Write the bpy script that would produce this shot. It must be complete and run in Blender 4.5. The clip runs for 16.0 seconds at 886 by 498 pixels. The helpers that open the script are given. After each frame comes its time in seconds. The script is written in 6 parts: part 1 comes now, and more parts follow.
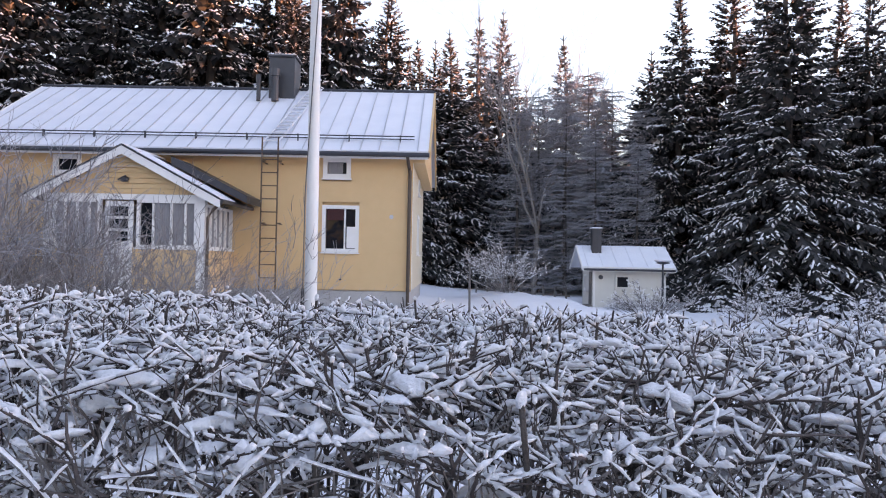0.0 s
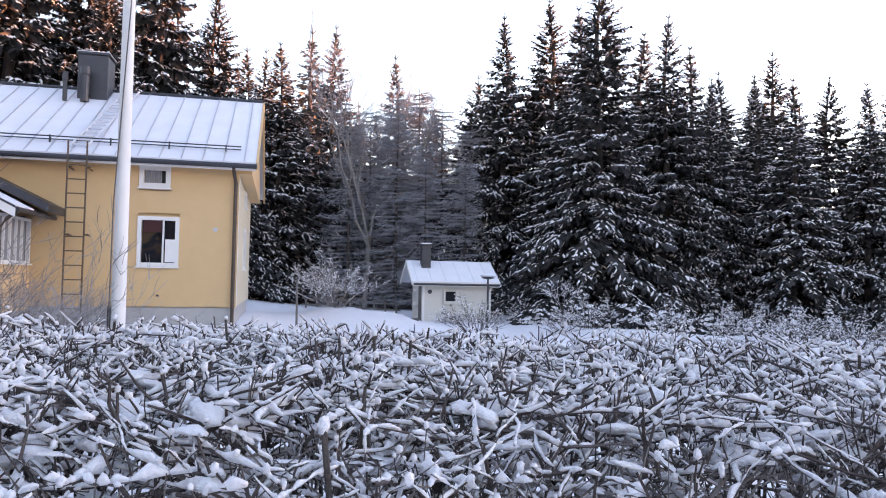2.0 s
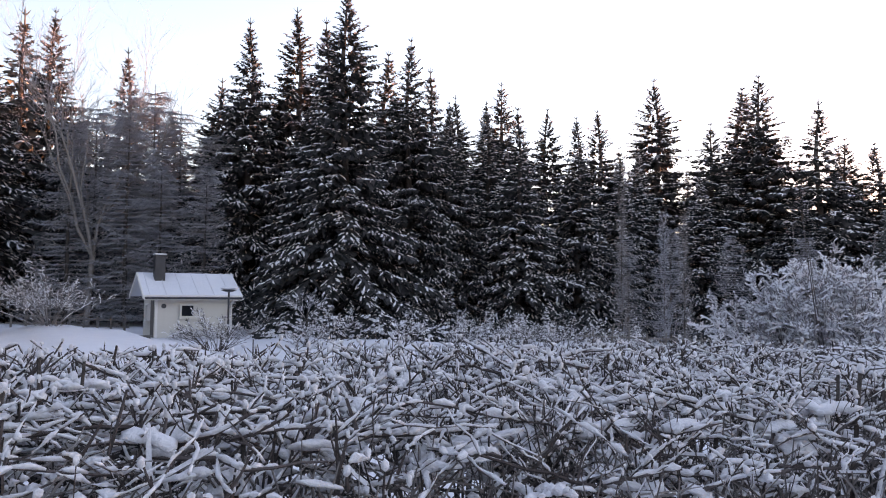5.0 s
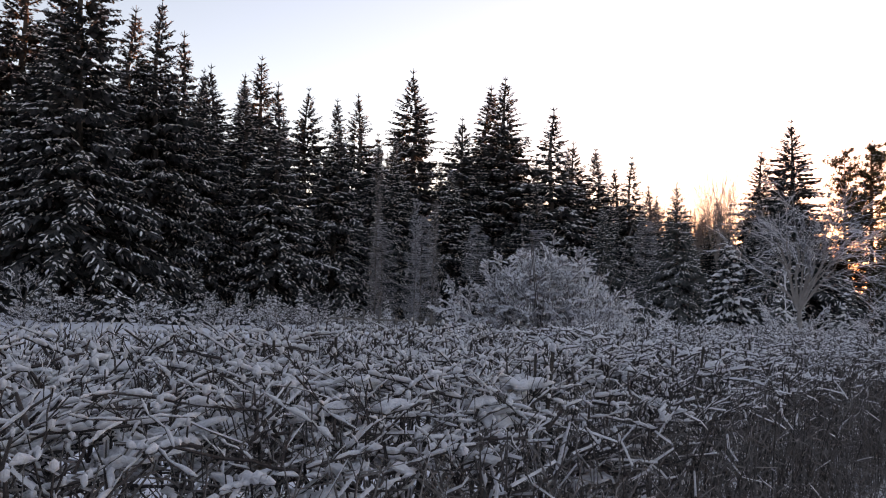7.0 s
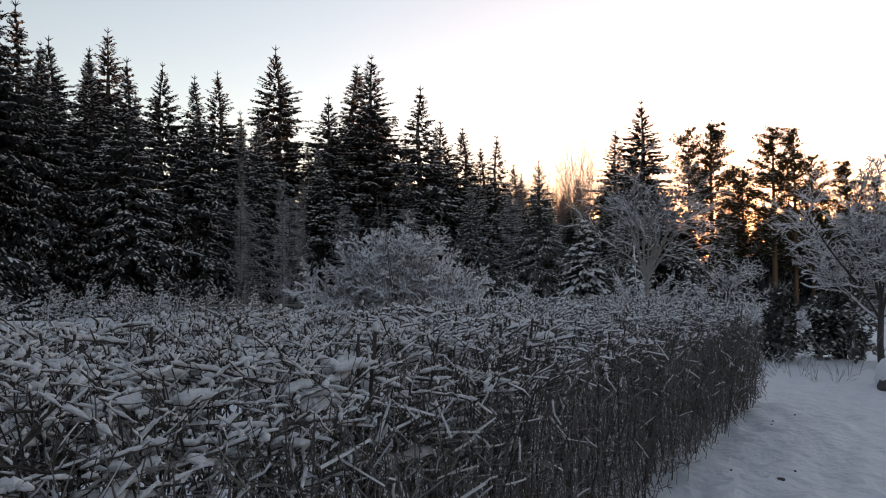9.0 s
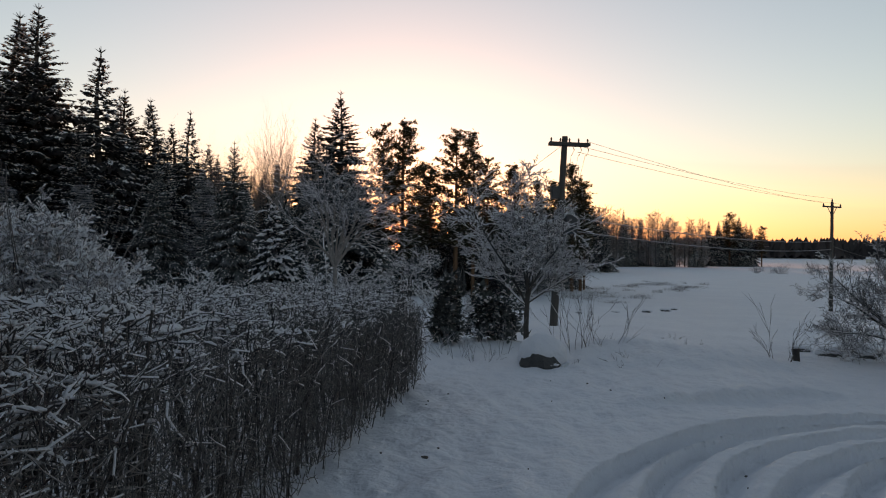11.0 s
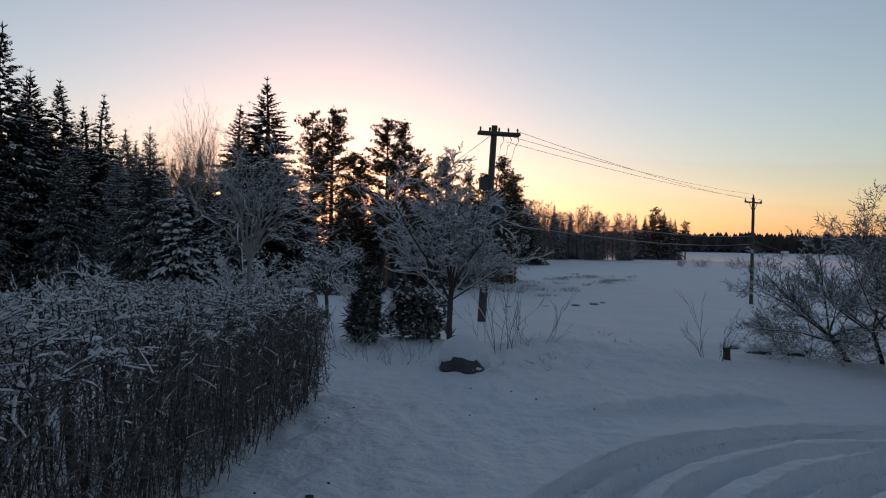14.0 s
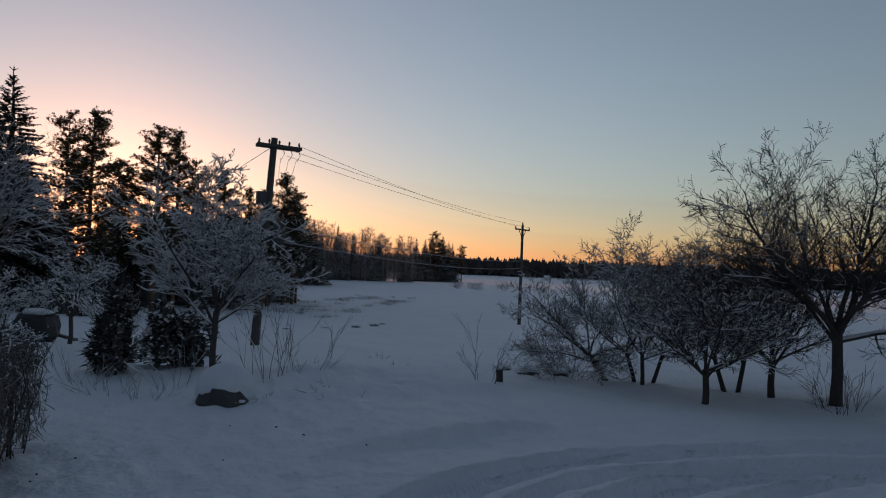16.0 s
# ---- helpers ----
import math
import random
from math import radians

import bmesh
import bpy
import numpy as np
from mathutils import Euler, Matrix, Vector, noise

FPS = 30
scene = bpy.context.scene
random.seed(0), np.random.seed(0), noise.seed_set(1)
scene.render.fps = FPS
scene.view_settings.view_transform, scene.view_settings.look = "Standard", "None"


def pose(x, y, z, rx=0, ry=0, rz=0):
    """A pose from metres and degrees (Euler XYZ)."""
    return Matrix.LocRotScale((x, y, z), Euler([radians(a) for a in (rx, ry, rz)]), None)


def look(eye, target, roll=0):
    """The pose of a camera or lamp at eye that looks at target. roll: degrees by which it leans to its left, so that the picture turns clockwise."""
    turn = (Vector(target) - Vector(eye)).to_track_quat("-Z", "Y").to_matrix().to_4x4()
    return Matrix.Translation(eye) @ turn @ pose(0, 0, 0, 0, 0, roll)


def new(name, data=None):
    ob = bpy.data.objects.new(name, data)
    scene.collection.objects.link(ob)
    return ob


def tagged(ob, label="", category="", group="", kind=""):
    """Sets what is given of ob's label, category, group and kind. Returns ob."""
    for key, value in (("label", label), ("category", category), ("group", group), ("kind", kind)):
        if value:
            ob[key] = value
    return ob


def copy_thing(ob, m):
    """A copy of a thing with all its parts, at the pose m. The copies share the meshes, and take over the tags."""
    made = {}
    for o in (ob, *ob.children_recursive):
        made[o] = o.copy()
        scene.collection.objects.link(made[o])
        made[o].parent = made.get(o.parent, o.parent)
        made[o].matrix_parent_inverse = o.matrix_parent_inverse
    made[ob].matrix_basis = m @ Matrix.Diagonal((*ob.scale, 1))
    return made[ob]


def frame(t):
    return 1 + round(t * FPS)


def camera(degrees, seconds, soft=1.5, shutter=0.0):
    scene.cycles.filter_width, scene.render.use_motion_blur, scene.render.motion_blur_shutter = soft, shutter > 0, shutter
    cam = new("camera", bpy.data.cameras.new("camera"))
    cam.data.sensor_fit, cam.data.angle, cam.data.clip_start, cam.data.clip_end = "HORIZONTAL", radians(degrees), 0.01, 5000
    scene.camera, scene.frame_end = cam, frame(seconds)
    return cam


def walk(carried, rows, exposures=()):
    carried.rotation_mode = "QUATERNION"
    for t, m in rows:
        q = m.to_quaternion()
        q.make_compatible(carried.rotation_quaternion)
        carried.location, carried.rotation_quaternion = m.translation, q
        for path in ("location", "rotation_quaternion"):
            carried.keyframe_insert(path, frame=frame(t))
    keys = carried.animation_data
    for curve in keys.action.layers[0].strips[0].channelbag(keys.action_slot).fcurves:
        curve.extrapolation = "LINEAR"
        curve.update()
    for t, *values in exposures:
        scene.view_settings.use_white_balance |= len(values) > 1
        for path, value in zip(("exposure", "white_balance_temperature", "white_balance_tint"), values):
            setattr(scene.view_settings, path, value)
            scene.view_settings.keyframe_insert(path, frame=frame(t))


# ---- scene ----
cam = camera(63.9, 16.0, soft=1.1)
# seconds, eye x, y, z in metres, then yaw to the left, pitch up and roll in degrees
STEPS = [
    (0, 0.000, 0.000, 1.800, -2.97, 1.00, 1.11),
    (0.5, 0.018, 0.011, 1.800, -6.56, 1.05, 1.22),
    (1, 0.037, 0.025, 1.801, -10.90, 0.92, 1.16),
    (1.5, 0.046, 0.029, 1.801, -13.94, 0.98, 1.24),
    (2, 0.057, 0.027, 1.811, -16.43, 2.44, 1.12),
    (2.5, 0.073, 0.025, 1.816, -19.18, 3.34, 1.29),
    (3, 0.090, 0.036, 1.820, -21.96, 3.52, 1.01),
    (3.2, 0.102, 0.036, 1.823, -23.47, 3.43, 0.87),
    (5.3, 0.214, 0.073, 1.804, -39.34, 3.43, 0.67),
    (5.5, 0.217, 0.082, 1.804, -41.28, 3.19, 0.84),
    (6, 0.231, 0.082, 1.802, -44.80, 3.00, 0.63),
    (6.5, 0.256, 0.060, 1.804, -49.97, 2.51, 1.00),
    (7, 0.295, 0.001, 1.810, -55.93, 2.58, 1.40),
    (7.5, 0.319, -0.042, 1.813, -58.22, 2.71, 0.95),
    (8, 0.343, -0.089, 1.818, -61.00, 2.39, 0.25),
    (8.5, 0.365, -0.121, 1.815, -63.21, 1.49, -0.25),
    (9, 0.397, -0.166, 1.814, -66.14, 1.04, -0.56),
    (9.5, 0.426, -0.227, 1.804, -69.41, 0.66, -0.82),
    (10, 0.460, -0.324, 1.808, -76.65, 0.31, -0.87),
    (10.2, 0.481, -0.354, 1.806, -80.48, 0.42, -0.81),
    (12.3, 1.041, -0.548, 1.836, -94.31, -1.33, 1.77),
    (12.5, 1.072, -0.567, 1.833, -94.65, -1.71, 1.19),
    (13, 1.265, -0.581, 1.827, -95.85, -0.61, -0.97),
    (13.5, 1.523, -0.646, 1.838, -94.94, 0.45, -0.97),
    (14, 1.664, -0.721, 1.833, -95.30, -0.53, 1.05),
    (14.5, 1.873, -0.742, 1.835, -103.41, 1.01, 0.11),
    (15, 2.038, -0.795, 1.827, -108.02, 0.48, 0.41),
    (15.5, 2.184, -0.910, 1.809, -108.46, 1.72, 1.57),
    (16, 2.305, -0.981, 1.823, -112.58, 1.63, 2.30),
]
PATH = [(t, pose(x, y, z, 90 + p, 0, a) @ pose(0, 0, 0, 0, 0, r)) for t, x, y, z, a, p, r in STEPS]
EXPOSURES = [(0.0, 3.93, 9600, 51), (1.5, 4.15, 9600, 51), (3.0, 3.95, 9600, 50), (5.5, 3.48, 10200, 51), (7.0, 2.82, 11100, 50), (7.5, 2.6, 11300, 48), (8.5, 2.54, 11500, 44), (10.0, 2.1, 11700, 38), (12.5, 1.58, 9100, 35), (14.5, 1.38, 8800, 35), (16.0, 1.08, 8800, 35)]
walk(cam, PATH, EXPOSURES)

# ---- light: a low winter sun behind the eastern wood, clear sky ----
SUN_AZ, SUN_EL = 86.6, 2.0          # degrees clockwise from +y, and above the horizon
world = bpy.data.worlds.new("sky")
scene.world = world
world.use_nodes = True
wt = world.node_tree
sky = wt.nodes.new("ShaderNodeTexSky")
sky.sky_type = "NISHITA"
sky.sun_disc = False
sky.sun_elevation, sky.sun_rotation = radians(SUN_EL), radians(SUN_AZ)
sky.altitude, sky.air_density, sky.dust_density, sky.ozone_density = 100, 1.0, 0.45, 3.3
hue = wt.nodes.new("ShaderNodeHueSaturation")
hue.inputs["Saturation"].default_value = 0.86
hue.inputs["Hue"].default_value = 0.479
wt.links.new(sky.outputs[0], hue.inputs["Color"])
wt.links.new(hue.outputs[0], wt.nodes["Background"].inputs[0])
wt.nodes["Background"].inputs[1].default_value = 0.15
sun_data = bpy.data.lights.new("sun", "SUN")
sun_data.energy, sun_data.angle, sun_data.color = 1.6, radians(0.6), (1.0, 0.5, 0.25)
sun = new("sun", sun_data)
sun_dir = Vector((math.sin(radians(SUN_AZ)) * math.cos(radians(SUN_EL)), math.cos(radians(SUN_AZ)) * math.cos(radians(SUN_EL)), math.sin(radians(SUN_EL))))
sun.matrix_basis = look(sun_dir * 100, (0, 0, 0))


# ---- materials ----
def material(name, base, rough=0.6, second=None, scale=8.0, amount=0.5, bump=0.0, bump_scale=40.0, metal=0.0, spec=0.5, stretch=(1, 1, 1), island=0.0, through_light=0.0):
    """A principled surface: two colours mixed by two scales of noise, with fine relief."""
    m = bpy.data.materials.new(name)
    m.use_nodes = True
    nt = m.node_tree
    p = nt.nodes["Principled BSDF"]
    p.inputs["Roughness"].default_value = rough
    p.inputs["Metallic"].default_value = metal
    p.inputs["Specular IOR Level"].default_value = spec
    co = nt.nodes.new("ShaderNodeTexCoord")
    mp = nt.nodes.new("ShaderNodeMapping")
    mp.inputs["Scale"].default_value = stretch
    nt.links.new(co.outputs["Object"], mp.inputs["Vector"])
    second = second or tuple(min(1, c * 0.8) for c in base)
    n1 = nt.nodes.new("ShaderNodeTexNoise")
    n1.inputs["Scale"].default_value, n1.inputs["Detail"].default_value = scale, 6
    n2 = nt.nodes.new("ShaderNodeTexNoise")
    n2.inputs["Scale"].default_value, n2.inputs["Detail"].default_value = scale * 0.13, 3
    for n in (n1, n2):
        nt.links.new(mp.outputs[0], n.inputs["Vector"])
    add = nt.nodes.new("ShaderNodeMath")
    add.operation = "ADD"
    nt.links.new(n1.outputs[0], add.inputs[0])
    nt.links.new(n2.outputs[0], add.inputs[1])
    ramp = nt.nodes.new("ShaderNodeMapRange")
    ramp.inputs["From Min"].default_value, ramp.inputs["From Max"].default_value = 1.0 - amount, 1.0 + amount
    nt.links.new(add.outputs[0], ramp.inputs["Value"])
    value = ramp.outputs[0]
    if island:
        geo = nt.nodes.new("ShaderNodeNewGeometry")
        mul = nt.nodes.new("ShaderNodeMath")
        mul.operation = "MULTIPLY_ADD"
        mul.inputs[1].default_value, mul.inputs[2].default_value = island, -island / 2
        nt.links.new(geo.outputs["Random Per Island"], mul.inputs[0])
        more = nt.nodes.new("ShaderNodeMath")
        more.use_clamp = True
        nt.links.new(mul.outputs[0], more.inputs[0])
        nt.links.new(value, more.inputs[1])
        value = more.outputs[0]
    mix = nt.nodes.new("ShaderNodeMix")
    mix.data_type = "RGBA"
    mix.inputs["A"].default_value, mix.inputs["B"].default_value = (*base, 1), (*second, 1)
    nt.links.new(value, mix.inputs["Factor"])
    nt.links.new(mix.outputs["Result"], p.inputs["Base Color"])
    if through_light:
        tl = nt.nodes.new("ShaderNodeBsdfTranslucent")
        nt.links.new(mix.outputs["Result"], tl.inputs["Color"])
        both = nt.nodes.new("ShaderNodeMixShader")
        both.inputs[0].default_value = through_light
        nt.links.new(p.outputs[0], both.inputs[1])
        nt.links.new(tl.outputs[0], both.inputs[2])
        nt.links.new(both.outputs[0], nt.nodes["Material Output"].inputs["Surface"])
    if bump:
        nb = nt.nodes.new("ShaderNodeTexNoise")
        nb.inputs["Scale"].default_value, nb.inputs["Detail"].default_value = bump_scale, 8
        nt.links.new(mp.outputs[0], nb.inputs["Vector"])
        b = nt.nodes.new("ShaderNodeBump")
        b.inputs["Strength"].default_value, b.inputs["Distance"].default_value = bump, 0.05
        nt.links.new(nb.outputs[0], b.inputs["Height"])
        nt.links.new(b.outputs[0], p.inputs["Normal"])
    return m


def glass(name, tint, rough=0.03):
    m = bpy.data.materials.new(name)
    m.use_nodes = True
    p = m.node_tree.nodes["Principled BSDF"]
    p.inputs["Base Color"].default_value = (*tint, 1)
    p.inputs["Roughness"].default_value = rough
    p.inputs["Specular IOR Level"].default_value = 0.2
    return m


SNOW = material("snow", (0.78, 0.81, 0.85), 0.7, (0.67, 0.71, 0.77), 2.2, 0.5, 0.8, 11.0, spec=0.3)
TWIG_SNOW = material("twig_snow", (0.82, 0.83, 0.85), 0.75, (0.74, 0.75, 0.78), 20.0, 0.6, 0.4, 60.0, spec=0.3, island=0.4, through_light=0.06)
PALE_TWIG = material("pale_twig", (0.30, 0.28, 0.28), 0.85, (0.15, 0.13, 0.125), 6.0, 0.5, spec=0.2, island=0.9)
FROST = material("frost", (0.42, 0.43, 0.46), 0.8, (0.24, 0.24, 0.26), 6.0, 0.5, spec=0.2, island=0.6, through_light=0.2)
BARK_TWIG = material("twig_bark", (0.060, 0.046, 0.043), 0.85, (0.12, 0.10, 0.097), 12.0, 0.5, 0.4, 90.0, spec=0.2, island=0.8)
SIDE_TWIG = material("frosted_side_twig", (0.115, 0.098, 0.092), 0.85, (0.25, 0.235, 0.23), 6.0, 0.5, spec=0.2, island=0.9)
BARK_DARK = material("dark_bark", (0.06, 0.048, 0.042), 0.9, (0.11, 0.095, 0.09), 9.0, 0.5, 0.6, 40.0, spec=0.2)
BARK_PINE = material("pine_bark", (0.20, 0.10, 0.055), 0.9, (0.10, 0.06, 0.045), 5.0, 0.5, 0.6, 30.0, spec=0.2)
BARK_BIRCH = material("birch_bark", (0.42, 0.38, 0.36), 0.8, (0.14, 0.12, 0.11), 6.0, 0.6, 0.4, 30.0, spec=0.2)
NEEDLE = material("spruce_needles", (0.017, 0.020, 0.018), 0.85, (0.095, 0.096, 0.102), 0.9, 0.5, spec=0.15, island=1.1)
NEEDLE_FROST = material("frosted_needles", (0.05, 0.06, 0.055), 0.8, (0.17, 0.18, 0.19), 1.2, 0.5, spec=0.2, island=0.7)
PINE_NEEDLE = material("pine_needles", (0.055, 0.055, 0.026), 0.8, (0.12, 0.10, 0.065), 0.9, 0.5, spec=0.2, island=0.7, through_light=0.45)
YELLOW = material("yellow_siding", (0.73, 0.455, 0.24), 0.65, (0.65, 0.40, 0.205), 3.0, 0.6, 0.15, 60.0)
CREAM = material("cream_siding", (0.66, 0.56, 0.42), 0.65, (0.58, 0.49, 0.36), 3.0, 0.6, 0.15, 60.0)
WHITE = material("white_paint", (0.78, 0.77, 0.75), 0.5, (0.68, 0.67, 0.65), 5.0, 0.6, 0.1, 50.0)
CONCRETE = material("plinth_concrete", (0.48, 0.47, 0.46), 0.85, (0.38, 0.37, 0.36), 6.0, 0.6, 0.4, 50.0)
DARK_METAL = material("dark_sheet_metal", (0.045, 0.048, 0.055), 0.45, (0.07, 0.075, 0.085), 4.0, 0.5, metal=0.6)
BROWN_METAL = material("brown_gutter", (0.07, 0.045, 0.035), 0.5, (0.10, 0.07, 0.055), 6.0, 0.5, metal=0.3)
RUST = material("ladder_brown", (0.13, 0.07, 0.04), 0.7, (0.08, 0.05, 0.035), 12.0, 0.5)
ROOF_SNOW = material("roof_rime", (0.74, 0.76, 0.80), 0.65, (0.60, 0.63, 0.69), 1.6, 0.5, 0.3, 20.0, spec=0.3)
GALV = material("galvanised_steel", (0.42, 0.44, 0.47), 0.45, (0.55, 0.57, 0.6), 10.0, 0.5, metal=0.5)
PANE = glass("window_pane", (0.012, 0.014, 0.018))
RIMED_STEEL = material("rimed_steel", (0.62, 0.64, 0.68), 0.6, (0.50, 0.52, 0.56), 8.0, 0.5)
# curtain sheets carry the mid-grey look of the porch panes
CURTAIN = material("curtain", (0.24, 0.24, 0.255), 0.6, (0.18, 0.18, 0.19), 9.0, 0.5, 0.2, 30.0)
DRAPE = material("red_drape", (0.07, 0.018, 0.018), 0.9, (0.045, 0.012, 0.012), 8.0, 0.5)
ROOM = material("room_wall", (0.22, 0.19, 0.16), 0.9, (0.16, 0.14, 0.12), 2.0, 0.5)
SHED_WALL = material("pale_render", (0.66, 0.64, 0.59), 0.8, (0.57, 0.55, 0.51), 4.0, 0.6, 0.2, 40.0)
POLE_WOOD = material("pole_wood", (0.045, 0.036, 0.03), 0.85, (0.10, 0.09, 0.085), 3.0, 0.5, 0.4, 30.0, stretch=(4, 4, 0.5))
GREY_WOOD = material("grey_wood", (0.17, 0.155, 0.145), 0.85, (0.10, 0.09, 0.085), 6.0, 0.5, 0.4, 40.0)
STONE = material("stone", (0.045, 0.043, 0.045), 0.85, (0.10, 0.097, 0.095), 6.0, 0.5, 0.6, 25.0)
THUJA = material("thuja_green", (0.030, 0.038, 0.028), 0.8, (0.19, 0.20, 0.20), 1.5, 0.5, spec=0.2, island=0.7)
PORCELAIN = material("porcelain", (0.16, 0.10, 0.07), 0.3)
WIRE = material("cable", (0.10, 0.10, 0.105), 0.6)
DARK_THING = material("dark_tarp", (0.02, 0.022, 0.024), 0.7, (0.05, 0.05, 0.052), 6.0, 0.5, 0.3, 20.0)
FAR_WOOD = material("far_wood", (0.040, 0.036, 0.038), 0.95, (0.075, 0.066, 0.068), 0.06, 0.5, spec=0.0)


# ---- building tools ----
class Shape:
    """Vertices and faces gathered for one mesh."""

    def __init__(self):
        self.v, self.f = [], []

    def quad(self, a, b, c, d):
        n = len(self.v)
        self.v += [a, b, c, d]
        self.f.append((n, n + 1, n + 2, n + 3))

    def tri(self, a, b, c):
        n = len(self.v)
        self.v += [a, b, c]
        self.f.append((n, n + 1, n + 2))

    def box(self, x0, x1, y0, y1, z0, z1, m=None, c=0.0):
        """A box; with c its upright and level edges are cut by that much."""
        if c:
            bm = bmesh.new()
            bmesh.ops.create_cube(bm, size=1.0)
            bmesh.ops.scale(bm, vec=(x1 - x0, y1 - y0, z1 - z0), verts=bm.verts)
            bmesh.ops.translate(bm, vec=((x0 + x1) / 2, (y0 + y1) / 2, (z0 + z1) / 2), verts=bm.verts)
            bmesh.ops.bevel(bm, geom=bm.edges[:], offset=c, segments=1, affect="EDGES")
            self.take(bm, m)
            return self
        n = len(self.v)
        pts = [(x, y, z) for z in (z0, z1) for y in (y0, y1) for x in (x0, x1)]
        self.v += [tuple(m @ Vector(p)) for p in pts] if m else pts
        for q in ((0, 2, 3, 1), (4, 5, 7, 6), (0, 1, 5, 4), (2, 6, 7, 3), (0, 4, 6, 2), (1, 3, 7, 5)):
            self.f.append(tuple(n + i for i in q))
        return self

    def take(self, bm, m=None):
        n = len(self.v)
        bm.verts.index_update()
        self.v += [tuple(m @ v.co) if m else tuple(v.co) for v in bm.verts]
        self.f += [tuple(n + v.index for v in f.verts) for f in bm.faces]
        bm.free()

    def prism(self, outline, y0, y1):
        """An outline in x and z, carried from y0 to y1."""
        n, k = len(self.v), len(outline)
        self.v += [(x, y0, z) for x, z in outline] + [(x, y1, z) for x, z in outline]
        self.f.append(tuple(range(n, n + k)))
        self.f.append(tuple(range(n + 2 * k - 1, n + k - 1, -1)))
        for i in range(k):
            j = (i + 1) % k
            self.f.append((n + i, n + k + i, n + k + j, n + j))
        return self

    def tube(self, pts, rads, sides=4, cap=True):
        n = len(self.v)
        k = len(pts)
        for i, p in enumerate(pts):
            a, b = pts[max(i - 1, 0)], pts[min(i + 1, k - 1)]
            dx, dy, dz = b[0] - a[0], b[1] - a[1], b[2] - a[2]
            l = math.sqrt(dx * dx + dy * dy + dz * dz) or 1.0
            dx, dy, dz = dx / l, dy / l, dz / l
            if abs(dz) > 0.9:
                ux, uy, uz = 1.0 - dx * dx, -dx * dy, -dx * dz
            else:
                ux, uy, uz = -dz * dx, -dz * dy, 1.0 - dz * dz
            l = math.sqrt(ux * ux + uy * uy + uz * uz) or 1.0
            ux, uy, uz = ux / l, uy / l, uz / l
            wx, wy, wz = dy * uz - dz * uy, dz * ux - dx * uz, dx * uy - dy * ux
            r = rads[i]
            for j in range(sides):
                t = 2 * math.pi * j / sides
                c, s = r * math.cos(t), r * math.sin(t)
                self.v.append((p[0] + c * ux + s * wx, p[1] + c * uy + s * wy, p[2] + c * uz + s * wz))
        for i in range(k - 1):
            for j in range(sides):
                a, b = n + i * sides + j, n + i * sides + (j + 1) % sides
                self.f.append((a, b, b + sides, a + sides))
        if cap:
            self.f.append(tuple(range(n + sides - 1, n - 1, -1)))
            self.f.append(tuple(range(n + (k - 1) * sides, n + k * sides)))
        return self

    def ridge(self, pts, widths, high, low=False):
        """Snow that lies along a twig: a humped strip over the points."""
        n, k, m = len(self.v), len(pts), 3 if low else 4
        for i, p in enumerate(pts):
            a, b = pts[max(i - 1, 0)], pts[min(i + 1, k - 1)]
            dx, dy = b[0] - a[0], b[1] - a[1]
            l = math.hypot(dx, dy) or 1.0
            sx, sy = -dy / l, dx / l
            w = widths[i]
            h = high * w
            if low:
                self.v += [(p[0] + sx * w, p[1] + sy * w, p[2] - 0.2 * w), (p[0], p[1], p[2] + h), (p[0] - sx * w, p[1] - sy * w, p[2] - 0.2 * w)]
            else:
                self.v += [(p[0] + sx * w * 0.9, p[1] + sy * w * 0.9, p[2] - 0.2 * w), (p[0] + sx * w * 0.62, p[1] + sy * w * 0.62, p[2] + h), (p[0] - sx * w * 0.62, p[1] - sy * w * 0.62, p[2] + h), (p[0] - sx * w * 0.9, p[1] - sy * w * 0.9, p[2] - 0.2 * w)]
        for i in range(k - 1):
            for j in range(m - 1):
                a = n + i * m + j
                self.f.append((a, a + m, a + m + 1, a + 1))
        return self

    def clump(self, p, r, high, rng, tilt=(0.0, 0.0)):
        """A small heap of snow: an uneven low cone on a slope."""
        n = len(self.v)
        turn = rng.uniform(0, 6.283)
        for j in range(5):
            a = turn + 1.2566 * j
            q = r * rng.uniform(0.6, 1.3)
            x, y = q * math.cos(a), q * math.sin(a)
            self.v.append((p[0] + x, p[1] + y, p[2] + tilt[0] * x + tilt[1] * y - 0.15 * high))
        self.v.append((p[0] + rng.uniform(-0.3, 0.3) * r, p[1] + rng.uniform(-0.3, 0.3) * r, p[2] + high))
        for j in range(5):
            self.f.append((n + j, n + (j + 1) % 5, n + 5))
        return self

    def lump(self, p, rx, ry, rz, rng, rough=0.25, ring=6, rows=4):
        """An uneven rounded lump."""
        n = len(self.v)
        for i in range(rows + 1):
            a = math.pi * i / rows
            for j in range(ring):
                t = 2 * math.pi * j / ring
                q = 1 + rng.uniform(-rough, rough) if 0 < i < rows else 1
                self.v.append((p[0] + rx * q * math.sin(a) * math.cos(t), p[1] + ry * q * math.sin(a) * math.sin(t), p[2] + rz * q * math.cos(a)))
        for i in range(rows):
            for j in range(ring):
                a, b = n + i * ring + j, n + i * ring + (j + 1) % ring
                self.f.append((a, a + ring, b + ring, b))
        return self

    def mesh(self, name, mat, smooth=False):
        me = bpy.data.meshes.new(name)
        me.from_pydata(self.v, [], self.f)
        me.materials.append(mat)
        if smooth:
            me.polygons.foreach_set("use_smooth", [True] * len(me.polygons))
        me.update()
        return me


